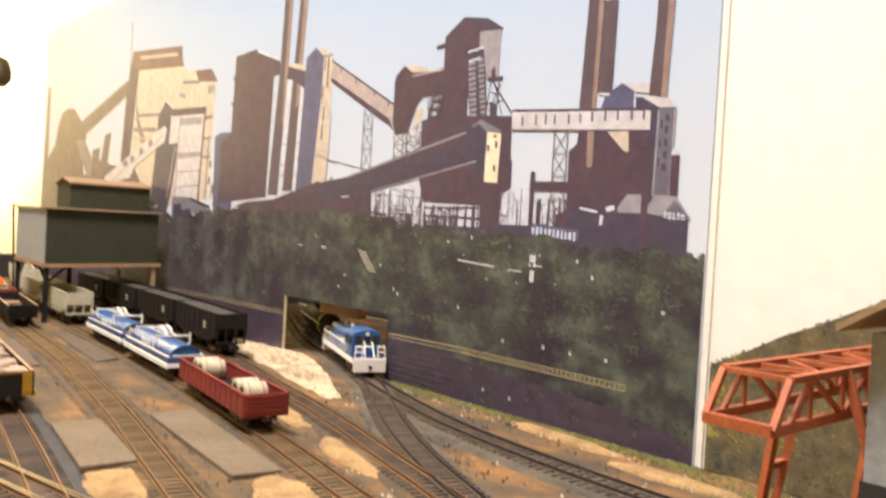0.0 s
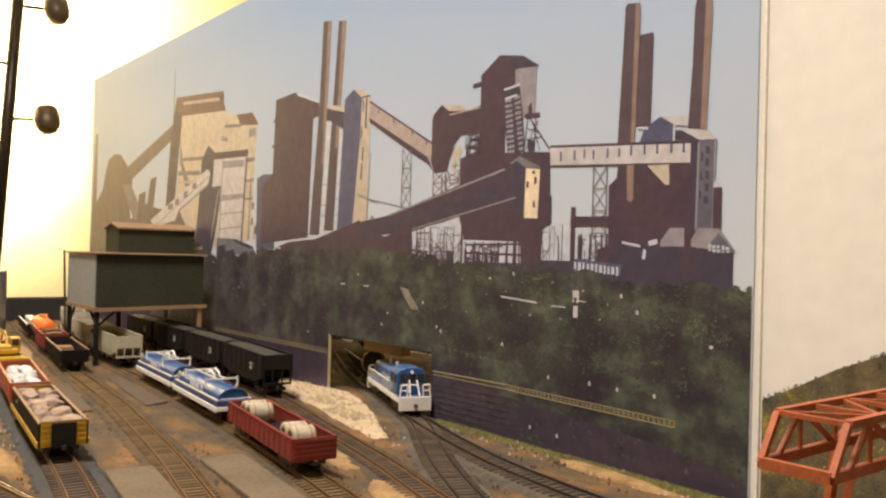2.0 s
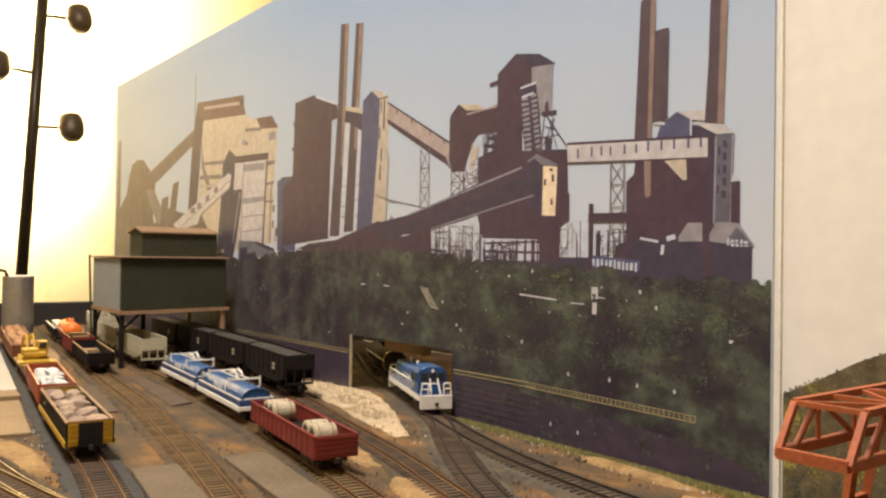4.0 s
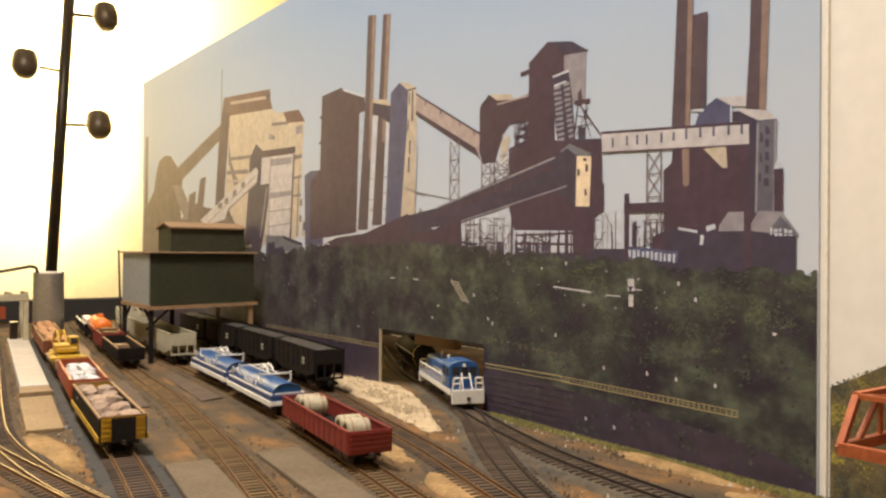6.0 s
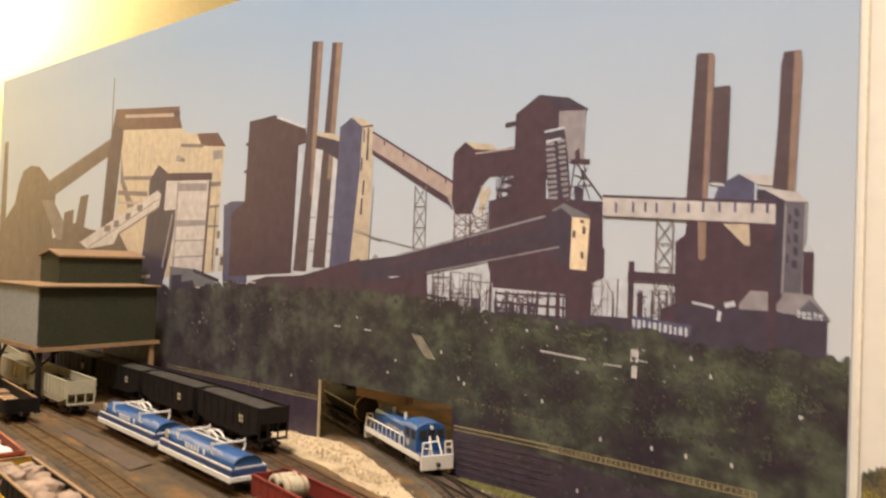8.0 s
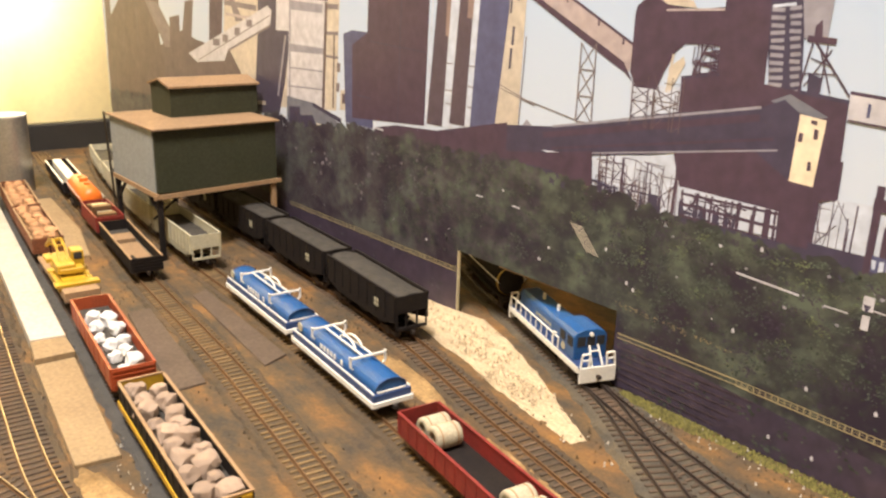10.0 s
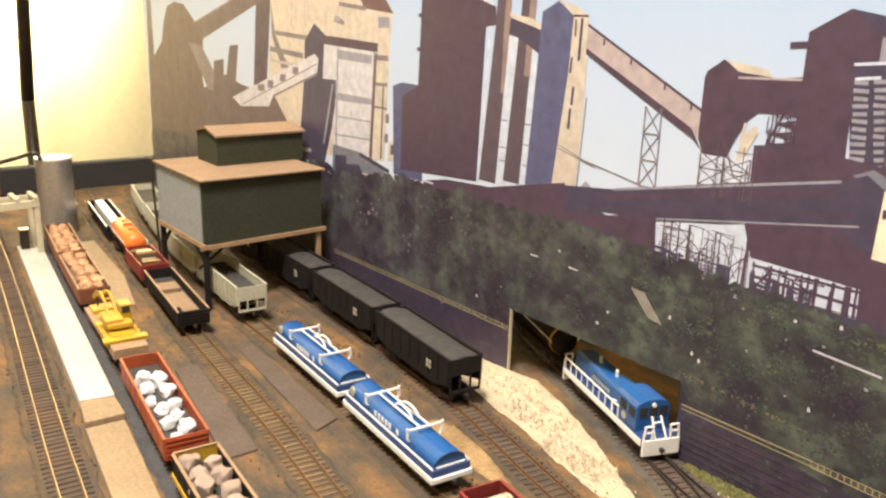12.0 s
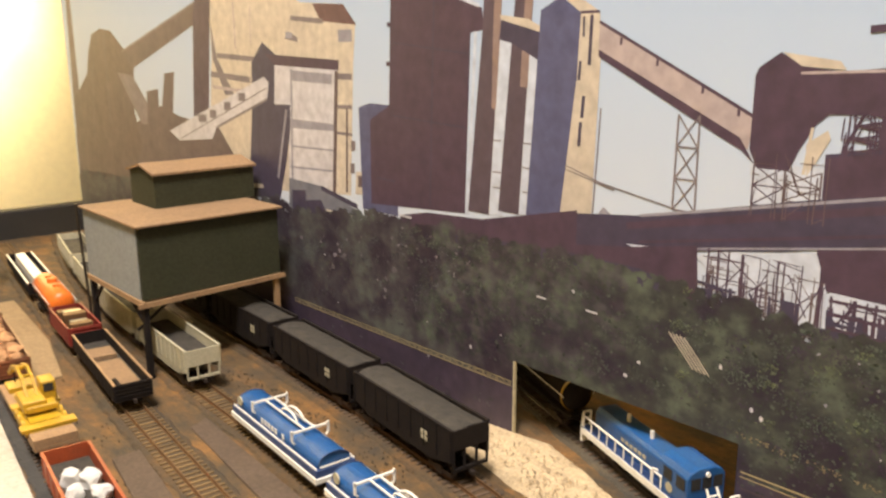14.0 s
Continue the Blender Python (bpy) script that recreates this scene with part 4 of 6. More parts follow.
dabs("printed_foliage", "leaf_yellow", 120, (-150, 250, 90, 190), 0.4, 1.2, seed=7, keep=bright)
dabs("printed_shadow", "bank", 500, (-562, 1033, 40, 140), 0.5, 1.7, seed=8, keep=lambda u, v: noise.noise((u / 30, v / 22, 9)) > 0.1)


def crowns(mat, count, area, low, high, leaves, seed):
    """Single bushes of the photograph: leaf marks crowd on the upper side of each round crown."""
    rnd = random.Random(seed)
    LAYERS[0] += 1
    base = -0.00003 - 0.000006 * LAYERS[0]
    verts, faces = [], []
    for _ in range(count):
        cu, cv, R = rnd.uniform(area[0], area[1]), 0, rnd.uniform(low, high)
        cv = area[2] + (top_of(cu) + 2 - R * 0.5 - area[2]) * rnd.random()
        for _ in range(leaves):
            a, d = rnd.gauss(1.57, 0.85), math.sqrt(rnd.random())
            u, v, r = cu + 1.3 * R * d * math.cos(a), cv + R * d * math.sin(a), rnd.uniform(0.35, 1.25)
            if opening(u, v - r) or not -560 < u < 1031 or v < 44:
                continue
            n, turn, x, first = rnd.randint(4, 6), rnd.random() * 6, base - rnd.random() * 0.000005, len(verts)
            for k in range(n):
                q = r * rnd.uniform(0.4, 1.2)
                verts.append((x, (u + q * math.cos(turn - k * math.tau / n)) / 1000, (v + 0.75 * q * math.sin(turn - k * math.tau / n)) / 1000))
            faces.append(range(first, first + n))
    me = bpy.data.meshes.new("printed_bush")
    me.from_pydata(verts, [], faces)
    me.materials.append(I[mat])
    ob = new("printed_bush", me)
    ob.parent = mural
    tagged(ob, kind="stuff")


crowns("bank", 150, (-562, 1033, 50, 0), 5, 13, 26, 60)
crowns("bush", 70, (-562, -170, 56, 0), 6, 15, 70, 61)
crowns("bush", 34, (-170, 150, 72, 0), 6, 14, 60, 62)
crowns("bush_haze", 90, (60, 1033, 60, 0), 6, 16, 60, 63)
crowns("bank", 60, (-562, -170, 56, 0), 5, 12, 40, 66)
crowns("bush_lit", 34, (-562, -150, 80, 0), 4, 9, 30, 64)
for k in range(5):
    printed("printed_bank_streak", "bank_streak", stroke(-207, 8 + k * 6.5, -300 - 30 * (k % 3), 7 + k * 5.5, 2.6, 0.8))
    printed("printed_bank_streak", "bank_streak", stroke(10 + 40 * k, 8 + k * 6, 200 + 50 * (k % 3), 9 + k * 6, 1.0, 2.4))
dabs("printed_bank_plant", "leaf", 500, (-562, -206, 3, 34), 0.8, 2.6, seed=9, keep=lambda u, v: noise.noise((u / 26, v / 14, 13)) > 0.15)
dabs("printed_bank_plant", "leaf_haze", 300, (2, 500, 3, 40), 0.8, 2.6, seed=10, keep=lambda u, v: noise.noise((u / 26, v / 14, 13)) > 0.2)
dabs("printed_litter", "white", 12, (-540, 380, 40, 150), 0.9, 2.4, seed=11)
dabs("printed_pale_rock", "rock_ink", 46, (150, 330, 84, 122), 1.2, 5, seed=12, keep=lambda u, v: noise.noise((u / 30, v / 16, 21)) > 0.0)
dabs("printed_debris", "rock_ink", 26, (40, 330, 120, 160), 0.8, 3.0, seed=14)
dabs("printed_debris", "grey", 16, (-480, -250, 112, 146), 0.7, 2.4, seed=15)

# trackside fence and paths of the photograph
def fence_line(u0, v0, u1, v1, posts, gap):
    rows = [stroke(u0, v0, u1, v1, 0.7), stroke(u0, v0 - gap, u1, v1 - gap, 0.9), stroke(u0, v0 - gap * 0.5, u1, v1 - gap * 0.5, 0.35)]
    for k in range(posts + 1):
        u, v = u0 + (u1 - u0) * k / posts, v0 + (v1 - v0) * k / posts
        rows.append(stroke(u, v + 0.5, u, v - gap, 0.7))
    printed("printed_fence", "fence", *rows)


fence_line(-319, 49, -502, 47, 38, 4.6)
fence_line(343, 47, 3, 48, 40, 4.0)
dabs("printed_dry_grass", "dry", 160, (-312, -203, 68, 75), 0.4, 1.4, seed=31, keep=lambda u, v: abs(v - 74 - (u + 203) * 0.055) < 2)
printed("printed_path", "fence", stroke(-208, 48, -319, 49, 1.2), stroke(-208, 44.5, -330, 45, 0.8))
printed("printed_path", "white", stroke(-307, 130, -355, 127, 1.6), stroke(-373, 125.3, -389, 125, 1.1), rect(-404, -397, 130, 140), rect(-403, -398, 117, 127), stroke(-404, 131.5, -412, 131, 1), stroke(-24, 130, -34, 130, 1.5), stroke(-74, 130, -85, 129.6, 1.5), stroke(150, 172, 132, 171.5, 2))
printed("printed_sign_shape", "violet", ((-397.5, 134), (-402.5, 134), (-400, 128)))
printed("printed_steps", "cream", *[stroke(-147 - k * 3.0, 131.5 - k * 0.3, -168 - k * 3.0, 109 - k * 0.3, 0.9) for k in range(5)])
for u, v in ((-371, 63), (-418, 64), (-447, 63), (-483, 63), (-350, 16), (-383, 14), (-324, 152), (-449, 138), (52, 66), (-212, 94), (-219, 90), (-311, 86), (-465, 126), (-188, 117)):
    printed("printed_fleck", "white", ((u - 1.3, v - 1.6), (u + 0.9, v - 1.9), (u + 1.4, v + 0.6), (u + 0.2, v + 2.0), (u - 1.0, v + 0.8)))
for k in range(6):
    printed("printed_bank_rail", "bank_rail", stroke(-209, 36 - k * 5.6, -335 + 6 * k, 37 - k * 6.3, 1.6, 0.8))

# ---- neighbouring hill backdrop ----
strip = solid("trim", boxes((-0.0004, 0.0018, -0.5690, -0.5672, 0.0, 0.9)), M["trim"], "ivory corner strip beside the poster", "trim", "structure", bevel=0.0004)
hill = thing("hill_backdrop", pose(0, 0, 0), "painted autumn hill under a pale sky", "backdrop")
bm = bmesh.new()
prev = None
for k in range(41):
    u = -0.5705 - k * 0.025
    v = 0.076 + 0.055 * min((-0.574 - u) / 0.11, 1) + 0.10 * (1 - math.exp(min(0, (u + 0.69) * 3))) + 0.004 * noise.noise((u * 40, 0, 0))
    pair = (bm.verts.new((0.0012, u, 0)), bm.verts.new((0.0012, u, v)))
    if prev:
        bm.faces.new((prev[0], prev[1], pair[1], pair[0]))
    prev = pair
part("painted_slope", bm, I["hill"], hill)
rnd = random.Random(5)
verts, faces = [], []
for k in range(9000):
    u = -0.572 - rnd.random() ** 1.6 * 0.6
    top = 0.076 + 0.055 * min((-0.574 - u) / 0.11, 1) + 0.10 * (1 - math.exp(min(0, (u + 0.69) * 3)))
    v, r = top * rnd.random() + 0.001, rnd.uniform(0.0004, 0.0012)
    n, first = 6, len(verts)
    for j in range(n):
        q = r * rnd.uniform(0.5, 1.1)
        verts.append((0.0011 - rnd.random() * 0.00005, min(u + q * math.cos(-j * math.tau / n), -0.5710), max(v + q * math.sin(-j * math.tau / n), 0)))
    faces.append(range(first, first + n))
me = bpy.data.meshes.new("painted_leaves")
me.from_pydata(verts, [], faces)
me.materials.append(I["hill_leaf"])
me.materials.append(I["hill_yellow"])
me.materials.append(I["bush"])
for p in me.polygons:
    c = p.center
    k = noise.noise((c.y * 45, c.z * 45, 3)) + 0.25 * noise.noise((c.y * 160, c.z * 160, 8))
    p.material_index = 1 if k > 0.12 + max(0, c.z - 0.03) * 5 else 2 if k < -0.16 else 0
leaves = new("painted_leaves", me)
leaves.parent = hill
tagged(leaves, kind="stuff")

# ---- yard tracks ----
GAUGE, RAIL_TOP = 0.0165, 0.0054


def sweep(line, profile, ragged=0.0):
    """A band that follows a plan line; profile: (offset to the left, height) pairs, closed."""
    bm = bmesh.new()
    rings = []
    for i, p in enumerate(line):
        d = (line[min(i + 1, len(line) - 1)] - line[max(i - 1, 0)]).normalized()
        wob = [o + ragged * noise.noise((p.x * 55 + o * 900, p.y * 55, 2)) + ragged * 0.6 * noise.noise((p.x * 190 + o * 900, p.y * 190, 4)) for o, h in profile]
        rings.append([bm.verts.new((p.x - d.y * o, p.y + d.x * o, h)) for o, (_, h) in zip(wob, profile)])
    n = len(profile)
    for a, b in zip(rings, rings[1:]):
        for k in range(n):
            bm.faces.new((a[k], a[(k + 1) % n], b[(k + 1) % n], b[k]))
    bm.faces.new(rings[0][::-1])
    bm.faces.new(rings[-1])
    return bm


TIES = {k: mesh_of("tie", boxes((-0.015, 0.015, -0.00125, 0.00125, 0.0002, 0.0027)), M[k], bevel=0.0003) for k in ("tie", "tan_tie")}
TRACKS = {}


def track(key, label, points, rail="rust", bed="ballast", tie_step=0.0074, bed_width=0.019):
    line = [Vector((p.x, p.y)) for p in spline([(x, y, 0) for x, y in points], 0.006)]
    TRACKS[key] = line
    ob = thing("railway_track", pose(line[0].x, line[0].y, 0), label, "track", "yard tracks")
    back = pose(-line[0].x, -line[0].y, 0)
    items = [part("roadbed", sweep(line, ((-bed_width - 0.006, -0.004), (-bed_width, 0.0008), (-0.011, 0.0016), (0.011, 0.0016), (bed_width, 0.0008), (bed_width + 0.006, -0.004)), 0.004), M[bed], ob)]
    for side in (-1, 1):
        o = side * GAUGE / 2
        items.append(part("rail", sweep(line, ((o - 0.0011, 0.0027), (o - 0.0004, 0.0033), (o - 0.0006, RAIL_TOP), (o + 0.0006, RAIL_TOP), (o + 0.0004, 0.0033), (o + 0.0011, 0.0027))), M["rust" if rail == "brass" else rail], ob))
        if rail == "brass":
            items.append(part("rail_head", sweep(line, ((o - 0.00038, RAIL_TOP), (o - 0.0003, RAIL_TOP + 0.0003), (o + 0.0003, RAIL_TOP + 0.0003), (o + 0.00038, RAIL_TOP))), M[rail], ob, "bright worn rail head"))
    for o in items:
        o.matrix_basis = back
    rnd = random.Random(len(key) + len(points))
    dense = spline([(x, y, 0) for x, y in points], tie_step)
    for i, p in enumerate(dense[:299]):
        d = (dense[min(i + 1, len(dense) - 1)] - dense[max(i - 1, 0)]).normalized()
        t = new("tie", TIES["tan_tie" if key in "CE" else "tie"])
        t.parent = ob
        t.matrix_basis = back @ pose(p.x, p.y, 0, 0, 0, math.degrees(math.atan2(d.y, d.x)) + 90 + rnd.uniform(-1.5, 1.5))
    return ob


track("A", "model track with bright worn rails beside the platform", [(-0.312, 1.02), (-0.335, 0.75), (-0.368, 0.44), (-0.396, 0.20), (-0.414, 0.04), (-0.425, -0.09), (-0.418, -0.22), (-0.400, -0.33), (-0.372, -0.46), (-0.335, -0.62)], "brass")
track("H", "diverging turnout track with bright worn rails", [(-0.52, 0.16), (-0.478, 0.03), (-0.449, -0.08), (-0.427, -0.20), (-0.405, -0.315), (-0.376, -0.46), (-0.35, -0.62)], "brass")
track("L", "short cross track at the far end of the layout", [(-0.8, 1.075), (-0.6, 1.078), (-0.4, 1.08), (-0.25, 1.08)])
track("B", "rusty model yard track under a string of open wagons", [(-0.250, 0.765), (-0.275, 0.56), (-0.294, 0.384), (-0.312, 0.20), (-0.336, -0.008), (-0.354, -0.187), (-0.369, -0.307), (-0.39, -0.45), (-0.41, -0.6)], "rust", "cinder", bed_width=0.022)
track("C", "rusty model yard track with brown ties", [(-0.125, 1.09), (-0.16, 0.82), (-0.182, 0.65), (-0.2, 0.5), (-0.212, 0.38), (-0.227, 0.25), (-0.247, 0.04), (-0.258, -0.05), (-0.284, -0.226), (-0.304, -0.334), (-0.33, -0.47), (-0.36, -0.62)])
track("E", "rusty model yard track under hoppers and coil cars", [(-0.02, 1.1), (-0.078, 0.86), (-0.115, 0.66), (-0.135, 0.53), (-0.149, 0.38), (-0.158, 0.25), (-0.164, 0.12), (-0.174, 0.01), (-0.190, -0.148), (-0.198, -0.2), (-0.222, -0.36), (-0.242, -0.47), (-0.27, -0.62)])
track("F", "rust brown model track under black hoppers", [(-0.028, 0.80), (-0.05, 0.45), (-0.062, 0.26), (-0.075, 0.1), (-0.091, -0.035), (-0.104, -0.1), (-0.123, -0.185), (-0.151, -0.328), (-0.178, -0.433), (-0.2, -0.52), (-0.228, -0.62)])
track("G", "grey ballasted track that leaves through the backdrop", [(0.2, 0.3), (0.115, 0.13), (0.066, 0.02), (0.032, -0.068), (-0.0235, -0.205), (-0.045, -0.25), (-0.082, -0.31), (-0.125, -0.385), (-0.168, -0.475), (-0.215, -0.6)], "wheel", "ash")
track("K", "grey ballasted track that curves along the backdrop", [(-0.022, -0.205), (-0.041, -0.26), (-0.060, -0.32), (-0.080, -0.40), (-0.093, -0.5), (-0.098, -0.6), (-0.1, -0.75), (-0.1, -0.95)], "wheel", "ash")

# ---- paving, platform, gravel ----
def slab(name, mat, corners, z, label):
    bm = bmesh.new()
    prism(bm, corners, -0.004, z, "z")
    return solid(name, bm, M[mat], label, "paving", "structure", bevel=0.0006)


slab("pavement_1", "paving", ((-0.338, -0.252), (-0.304, -0.256), (-0.320, -0.370), (-0.354, -0.368)), 0.0038, "grey card paving slab between two tracks")
slab("pavement_2", "paving", ((-0.266, -0.252), (-0.230, -0.252), (-0.252, -0.430), (-0.284, -0.425)), 0.0026, "grey brown paving between two tracks")
slab("pavement_3", "worn_paving", ((-0.202, 0.20), (-0.183, 0.21), (-0.195, 0.01), (-0.222, 0.0)), 0.0008, "grey brown paving between two tracks")
slab("pavement_4", "worn_paving", ((-0.275, 0.19), (-0.252, 0.19), (-0.276, 0.0), (-0.305, 0.0)), 0.0008, "brown paving between two tracks")
# Tan strip, paler than the ground on either side.
slab("pavement_5", "sandstone", ((-0.236, 0.72), (-0.205, 0.72), (-0.222, 0.52), (-0.246, 0.40), (-0.272, 0.40), (-0.258, 0.52)), 0.0014, "thin tan slab between two tracks")
slab("platform_1", "concrete", ((-0.312, 0.72), (-0.280, 0.72), (-0.345, 0.150), (-0.374, 0.155)), 0.0085, "pale concrete loading platform")
slab("platform_2", "sandstone", ((-0.3745, 0.154), (-0.3455, 0.149), (-0.348, 0.110), (-0.381, 0.112)), 0.0078, "tan end block of the platform")
slab("platform_3", "sandstone", ((-0.3815, 0.110), (-0.3495, 0.108), (-0.372, -0.075), (-0.402, -0.07)), 0.0032, "tan low paving beyond the platform")


def heap(name, rows, height, mat, label, seed):
    """A low heap between pairs of plan points, with a rough top."""
    bm = bmesh.new()
    grid = []
    n = 22
    for k in range(len(rows) * 8 - 7):
        i, f = min(k // 8, len(rows) - 2), 0
        f = k / 8 - i
        (xa, ya, xb, yb), (xc, yc, xd, yd) = rows[i], rows[i + 1]
        left, right = Vector((xa + (xc - xa) * f, ya + (yc - ya) * f)), Vector((xb + (xd - xb) * f, yb + (yd - yb) * f))
        row = []
        for j in range(n + 1):
            p = left.lerp(right, j / n)
            z = -0.002 + height * min(1, (len(rows) * 8 - 7 - k) / 22, 0.4 + k / 8) * math.sin(math.pi * j / n) ** 0.4 * (0.8 + 0.35 * noise.noise((p.x * 60, p.y * 60, seed))) + 0.0012 * noise.noise((p.x * 400, p.y * 400, seed))
            row.append(bm.verts.new((p.x + 0.002 * noise.noise((p.x * 90, p.y * 90, 2)), p.y, z)))
        grid.append(row)
    for a, b in zip(grid, grid[1:]):
        for j in range(n):
            bm.faces.new((a[j], a[j + 1], b[j + 1], b[j]))
    return solid(name, bm, M[mat], label, "heap", "stuff")


heap("gravel_heap", [(-0.046, 0.075, -0.006, 0.08), (-0.052, 0.02, 0.002, 0.012), (-0.060, -0.03, 0.010, -0.035), (-0.071, -0.085, -0.008, -0.088), (-0.084, -0.14, -0.034, -0.15), (-0.096, -0.195, -0.062, -0.205), (-0.100, -0.25, -0.088, -0.255)],
     0.0075, "gravel", "pale tan gravel heap beside the opening", 4)


def patch(cx, cy, rx, ry, turn, mat, label, seed, z=0.0016):
    """A thin, ragged spread of loose scenery on the ground."""
    bm = bmesh.new()
    n, c, t = 44, Vector((cx, cy)), math.radians(turn)
    rings = []
    for f, h in ((1.0, -0.004), (0.93, z * 0.4), (0.6, z), (0.25, z * 1.1)):
        ring = []
        for k in range(n):
            a = k * math.tau / n
            q = f * (1 + 0.32 * noise.noise((math.cos(a) * 1.7, math.sin(a) * 1.7, seed)) + 0.14 * noise.noise((math.cos(a) * 6, math.sin(a) * 6, seed + 9)))
            x, y = rx * q * math.cos(a), ry * q * math.sin(a)
            ring.append(bm.verts.new((cx + x * math.cos(t) - y * math.sin(t), cy + x * math.sin(t) + y * math.cos(t), h + 0.0003 * noise.noise((x * 300, y * 300, seed)))))
        rings.append(ring)
    for p, q in zip(rings, rings[1:]):
        for k in range(n):
            bm.faces.new((p[k], p[(k + 1) % n], q[(k + 1) % n], q[k]))
    bm.faces.new(rings[-1])
    return solid("sand_patch", bm, M[mat], label, "ground cover", "stuff", smooth=True)


patch(-0.342, -0.405, 0.024, 0.038, -12, "sand", "pale tan sand beside the paving", 1)
patch(-0.268, -0.465, 0.020, 0.034, -12, "sand", "pale tan sand beyond the paving", 2)
patch(-0.160, -0.270, 0.016, 0.065, -12, "sand", "rusty sand between two tracks", 3, 0.0010)
patch(-0.190, -0.420, 0.018, 0.060, -12, "sand", "pale sand between two tracks", 4)
patch(-0.135, -0.100, 0.012, 0.060, -9, "sand", "rusty sand between two tracks", 5, 0.0008)
patch(-0.395, -0.140, 0.016, 0.070, 4, "sand", "pale sand beside the turnout", 6)
patch(-0.020, -0.455, 0.009, 0.065, -4, "sand", "pale sand at the foot of the backdrop", 7)
patch(-0.040, -0.575, 0.012, 0.050, 0, "sand", "pale sand at the foot of the backdrop", 8)


def crumbs(name, count, areas, low, high, mat, label, seed, z=0.0):
    """Loose stones and turf tufts, one mesh; areas: (x0, x1, y0, y1)."""
    rnd = random.Random(seed)
    verts, faces = [], []
    for k in range(count):
        x0, x1, y0, y1 = areas[k % len(areas)]
        x, y, r = rnd.uniform(x0, x1), rnd.uniform(y0, y1), rnd.uniform(low, high)
        first = len(verts)
        for dx, dy, dz in ((1, 0, 0), (-0.2, 0.9, 0), (-0.9, -0.3, 0), (0.1, -0.9, 0), (0.1, 0.1, 1)):
            verts.append((x + dx * r * rnd.uniform(0.6, 1.2), y + dy * r * rnd.uniform(0.6, 1.2), z + dz * r * rnd.uniform(0.7, 1.4) - (0.001 if dz == 0 else 0)))
        faces += [(first, first + 1, first + 4), (first + 1, first + 2, first + 4), (first + 2, first + 3, first + 4), (first + 3, first, first + 4)]
    me = bpy.data.meshes.new(name)
    me.from_pydata(verts, [], faces)
    me.materials.append(M[mat])
    return tagged(new(name, me), label, "ground cover", kind="stuff")


crumbs("loose_gravel", 900, [(-0.05, -0.01, -0.08, 0.06), (-0.07, -0.03, -0.13, -0.06), (-0.09, -0.06, -0.2, -0.13)], 0.0004, 0.0011, "gravel", "loose pale gravel on the heap", 2, 0.0052)
crumbs("turf", 6000, [(-0.014, -0.001, -0.47, -0.27), (-0.016, -0.002, -0.573, -0.46), (-0.05, -0.002, -0.75, -0.573), (-0.018, -0.001, -0.30, -0.22)], 0.0006, 0.0017, "grass", "olive green turf at the foot of the backdrop", 3)
crumbs("loose_stones", 1400, [(-0.30, -0.24, -0.5, 0.5), (-0.20, -0.13, -0.5, 0.1), (-0.42, -0.36, -0.3, 0.3), (-0.16, -0.02, -0.55, -0.2), (-0.13, -0.10, 0.0, 0.3), (-0.03, -0.002, -0.5, -0.23)], 0.0005, 0.0016, "ballast", "loose brown stones on the ground", 4)
crumbs("pale_stones", 260, [(-0.14, -0.02, -0.6, -0.22), (-0.26, -0.2, -0.5, -0.3), (-0.03, -0.002, -0.573, -0.24), (-0.38, -0.36, -0.25, -0.05)], 0.0005, 0.0017, "concrete", "pale loose stones on the ground", 6)

# ---- green coal bin over the tracks ----
bin_ = thing("coal_bin", pose(0, 0, 0), "dark green wooden coal bin with a tan roof on posts", "building")
bm = boxes((-0.181, -0.025, 0.334, 0.339, 0.082, 0.156))
part("front_wall", bm, M["green_wall"], bin_, "dark green wall")
# Paler than the other walls: light on this side is in its colour.
part("side_wall", boxes((-0.182, -0.178, 0.339, 0.482, 0.082, 0.156)), M["grey_wall"], bin_, "pale grey wall")
part("side_wall", boxes((-0.029, -0.025, 0.339, 0.482, 0.082, 0.156)), M["green_wall"], bin_)
part("back_wall", boxes((-0.178, -0.029, 0.478, 0.482, 0.082, 0.156)), M["green_wall"], bin_)
part("floor_deck", boxes((-0.180, -0.026, 0.338, 0.480, 0.078, 0.0825)), M["wood"], bin_)
bm = bmesh.new()
prism(bm, ((-0.185, 0.1565), (-0.022, 0.1565), (-0.022, 0.1590), (-0.185, 0.1590)), 0.328, 0.488, "y")
part("roof", bm, M["roof"], bin_, "dusty tan roof", bevel=0.0005)
part("upper_wall", boxes((-0.131, -0.012, 0.405, 0.468, 0.159, 0.196)), M["green_wall"], bin_, "dark green head house")
bm = bmesh.new()
prism(bm, ((0.401, 0.195), (0.436, 0.203), (0.472, 0.195), (0.472, 0.1975), (0.436, 0.2058), (0.401, 0.1975)), -0.134, -0.010, "x")
part("upper_roof", bm, M["roof"], bin_, "dusty tan roof")
bm = bmesh.new()
prism(bm, ((0.407, 0.196), (0.436, 0.2025), (0.466, 0.196)), -0.1308, -0.1290, "x")
part("gable", bm, M["green_wall"], bin_)
for x, y in ((-0.179, 0.337), (-0.179, 0.479), (-0.029, 0.337), (-0.029, 0.479), (-0.105, 0.479)):
    part("post", boxes((x - 0.003, x + 0.003, y - 0.003, y + 0.003, -0.003, 0.078)), M["wood"] if x > -0.1 else M["black"], bin_, bevel=0.0004)
bm = bmesh.new()
beam(bm, (-0.187, 0.3325, 0.0775), (-0.02, 0.3325, 0.0805), 0.003, 0.005)
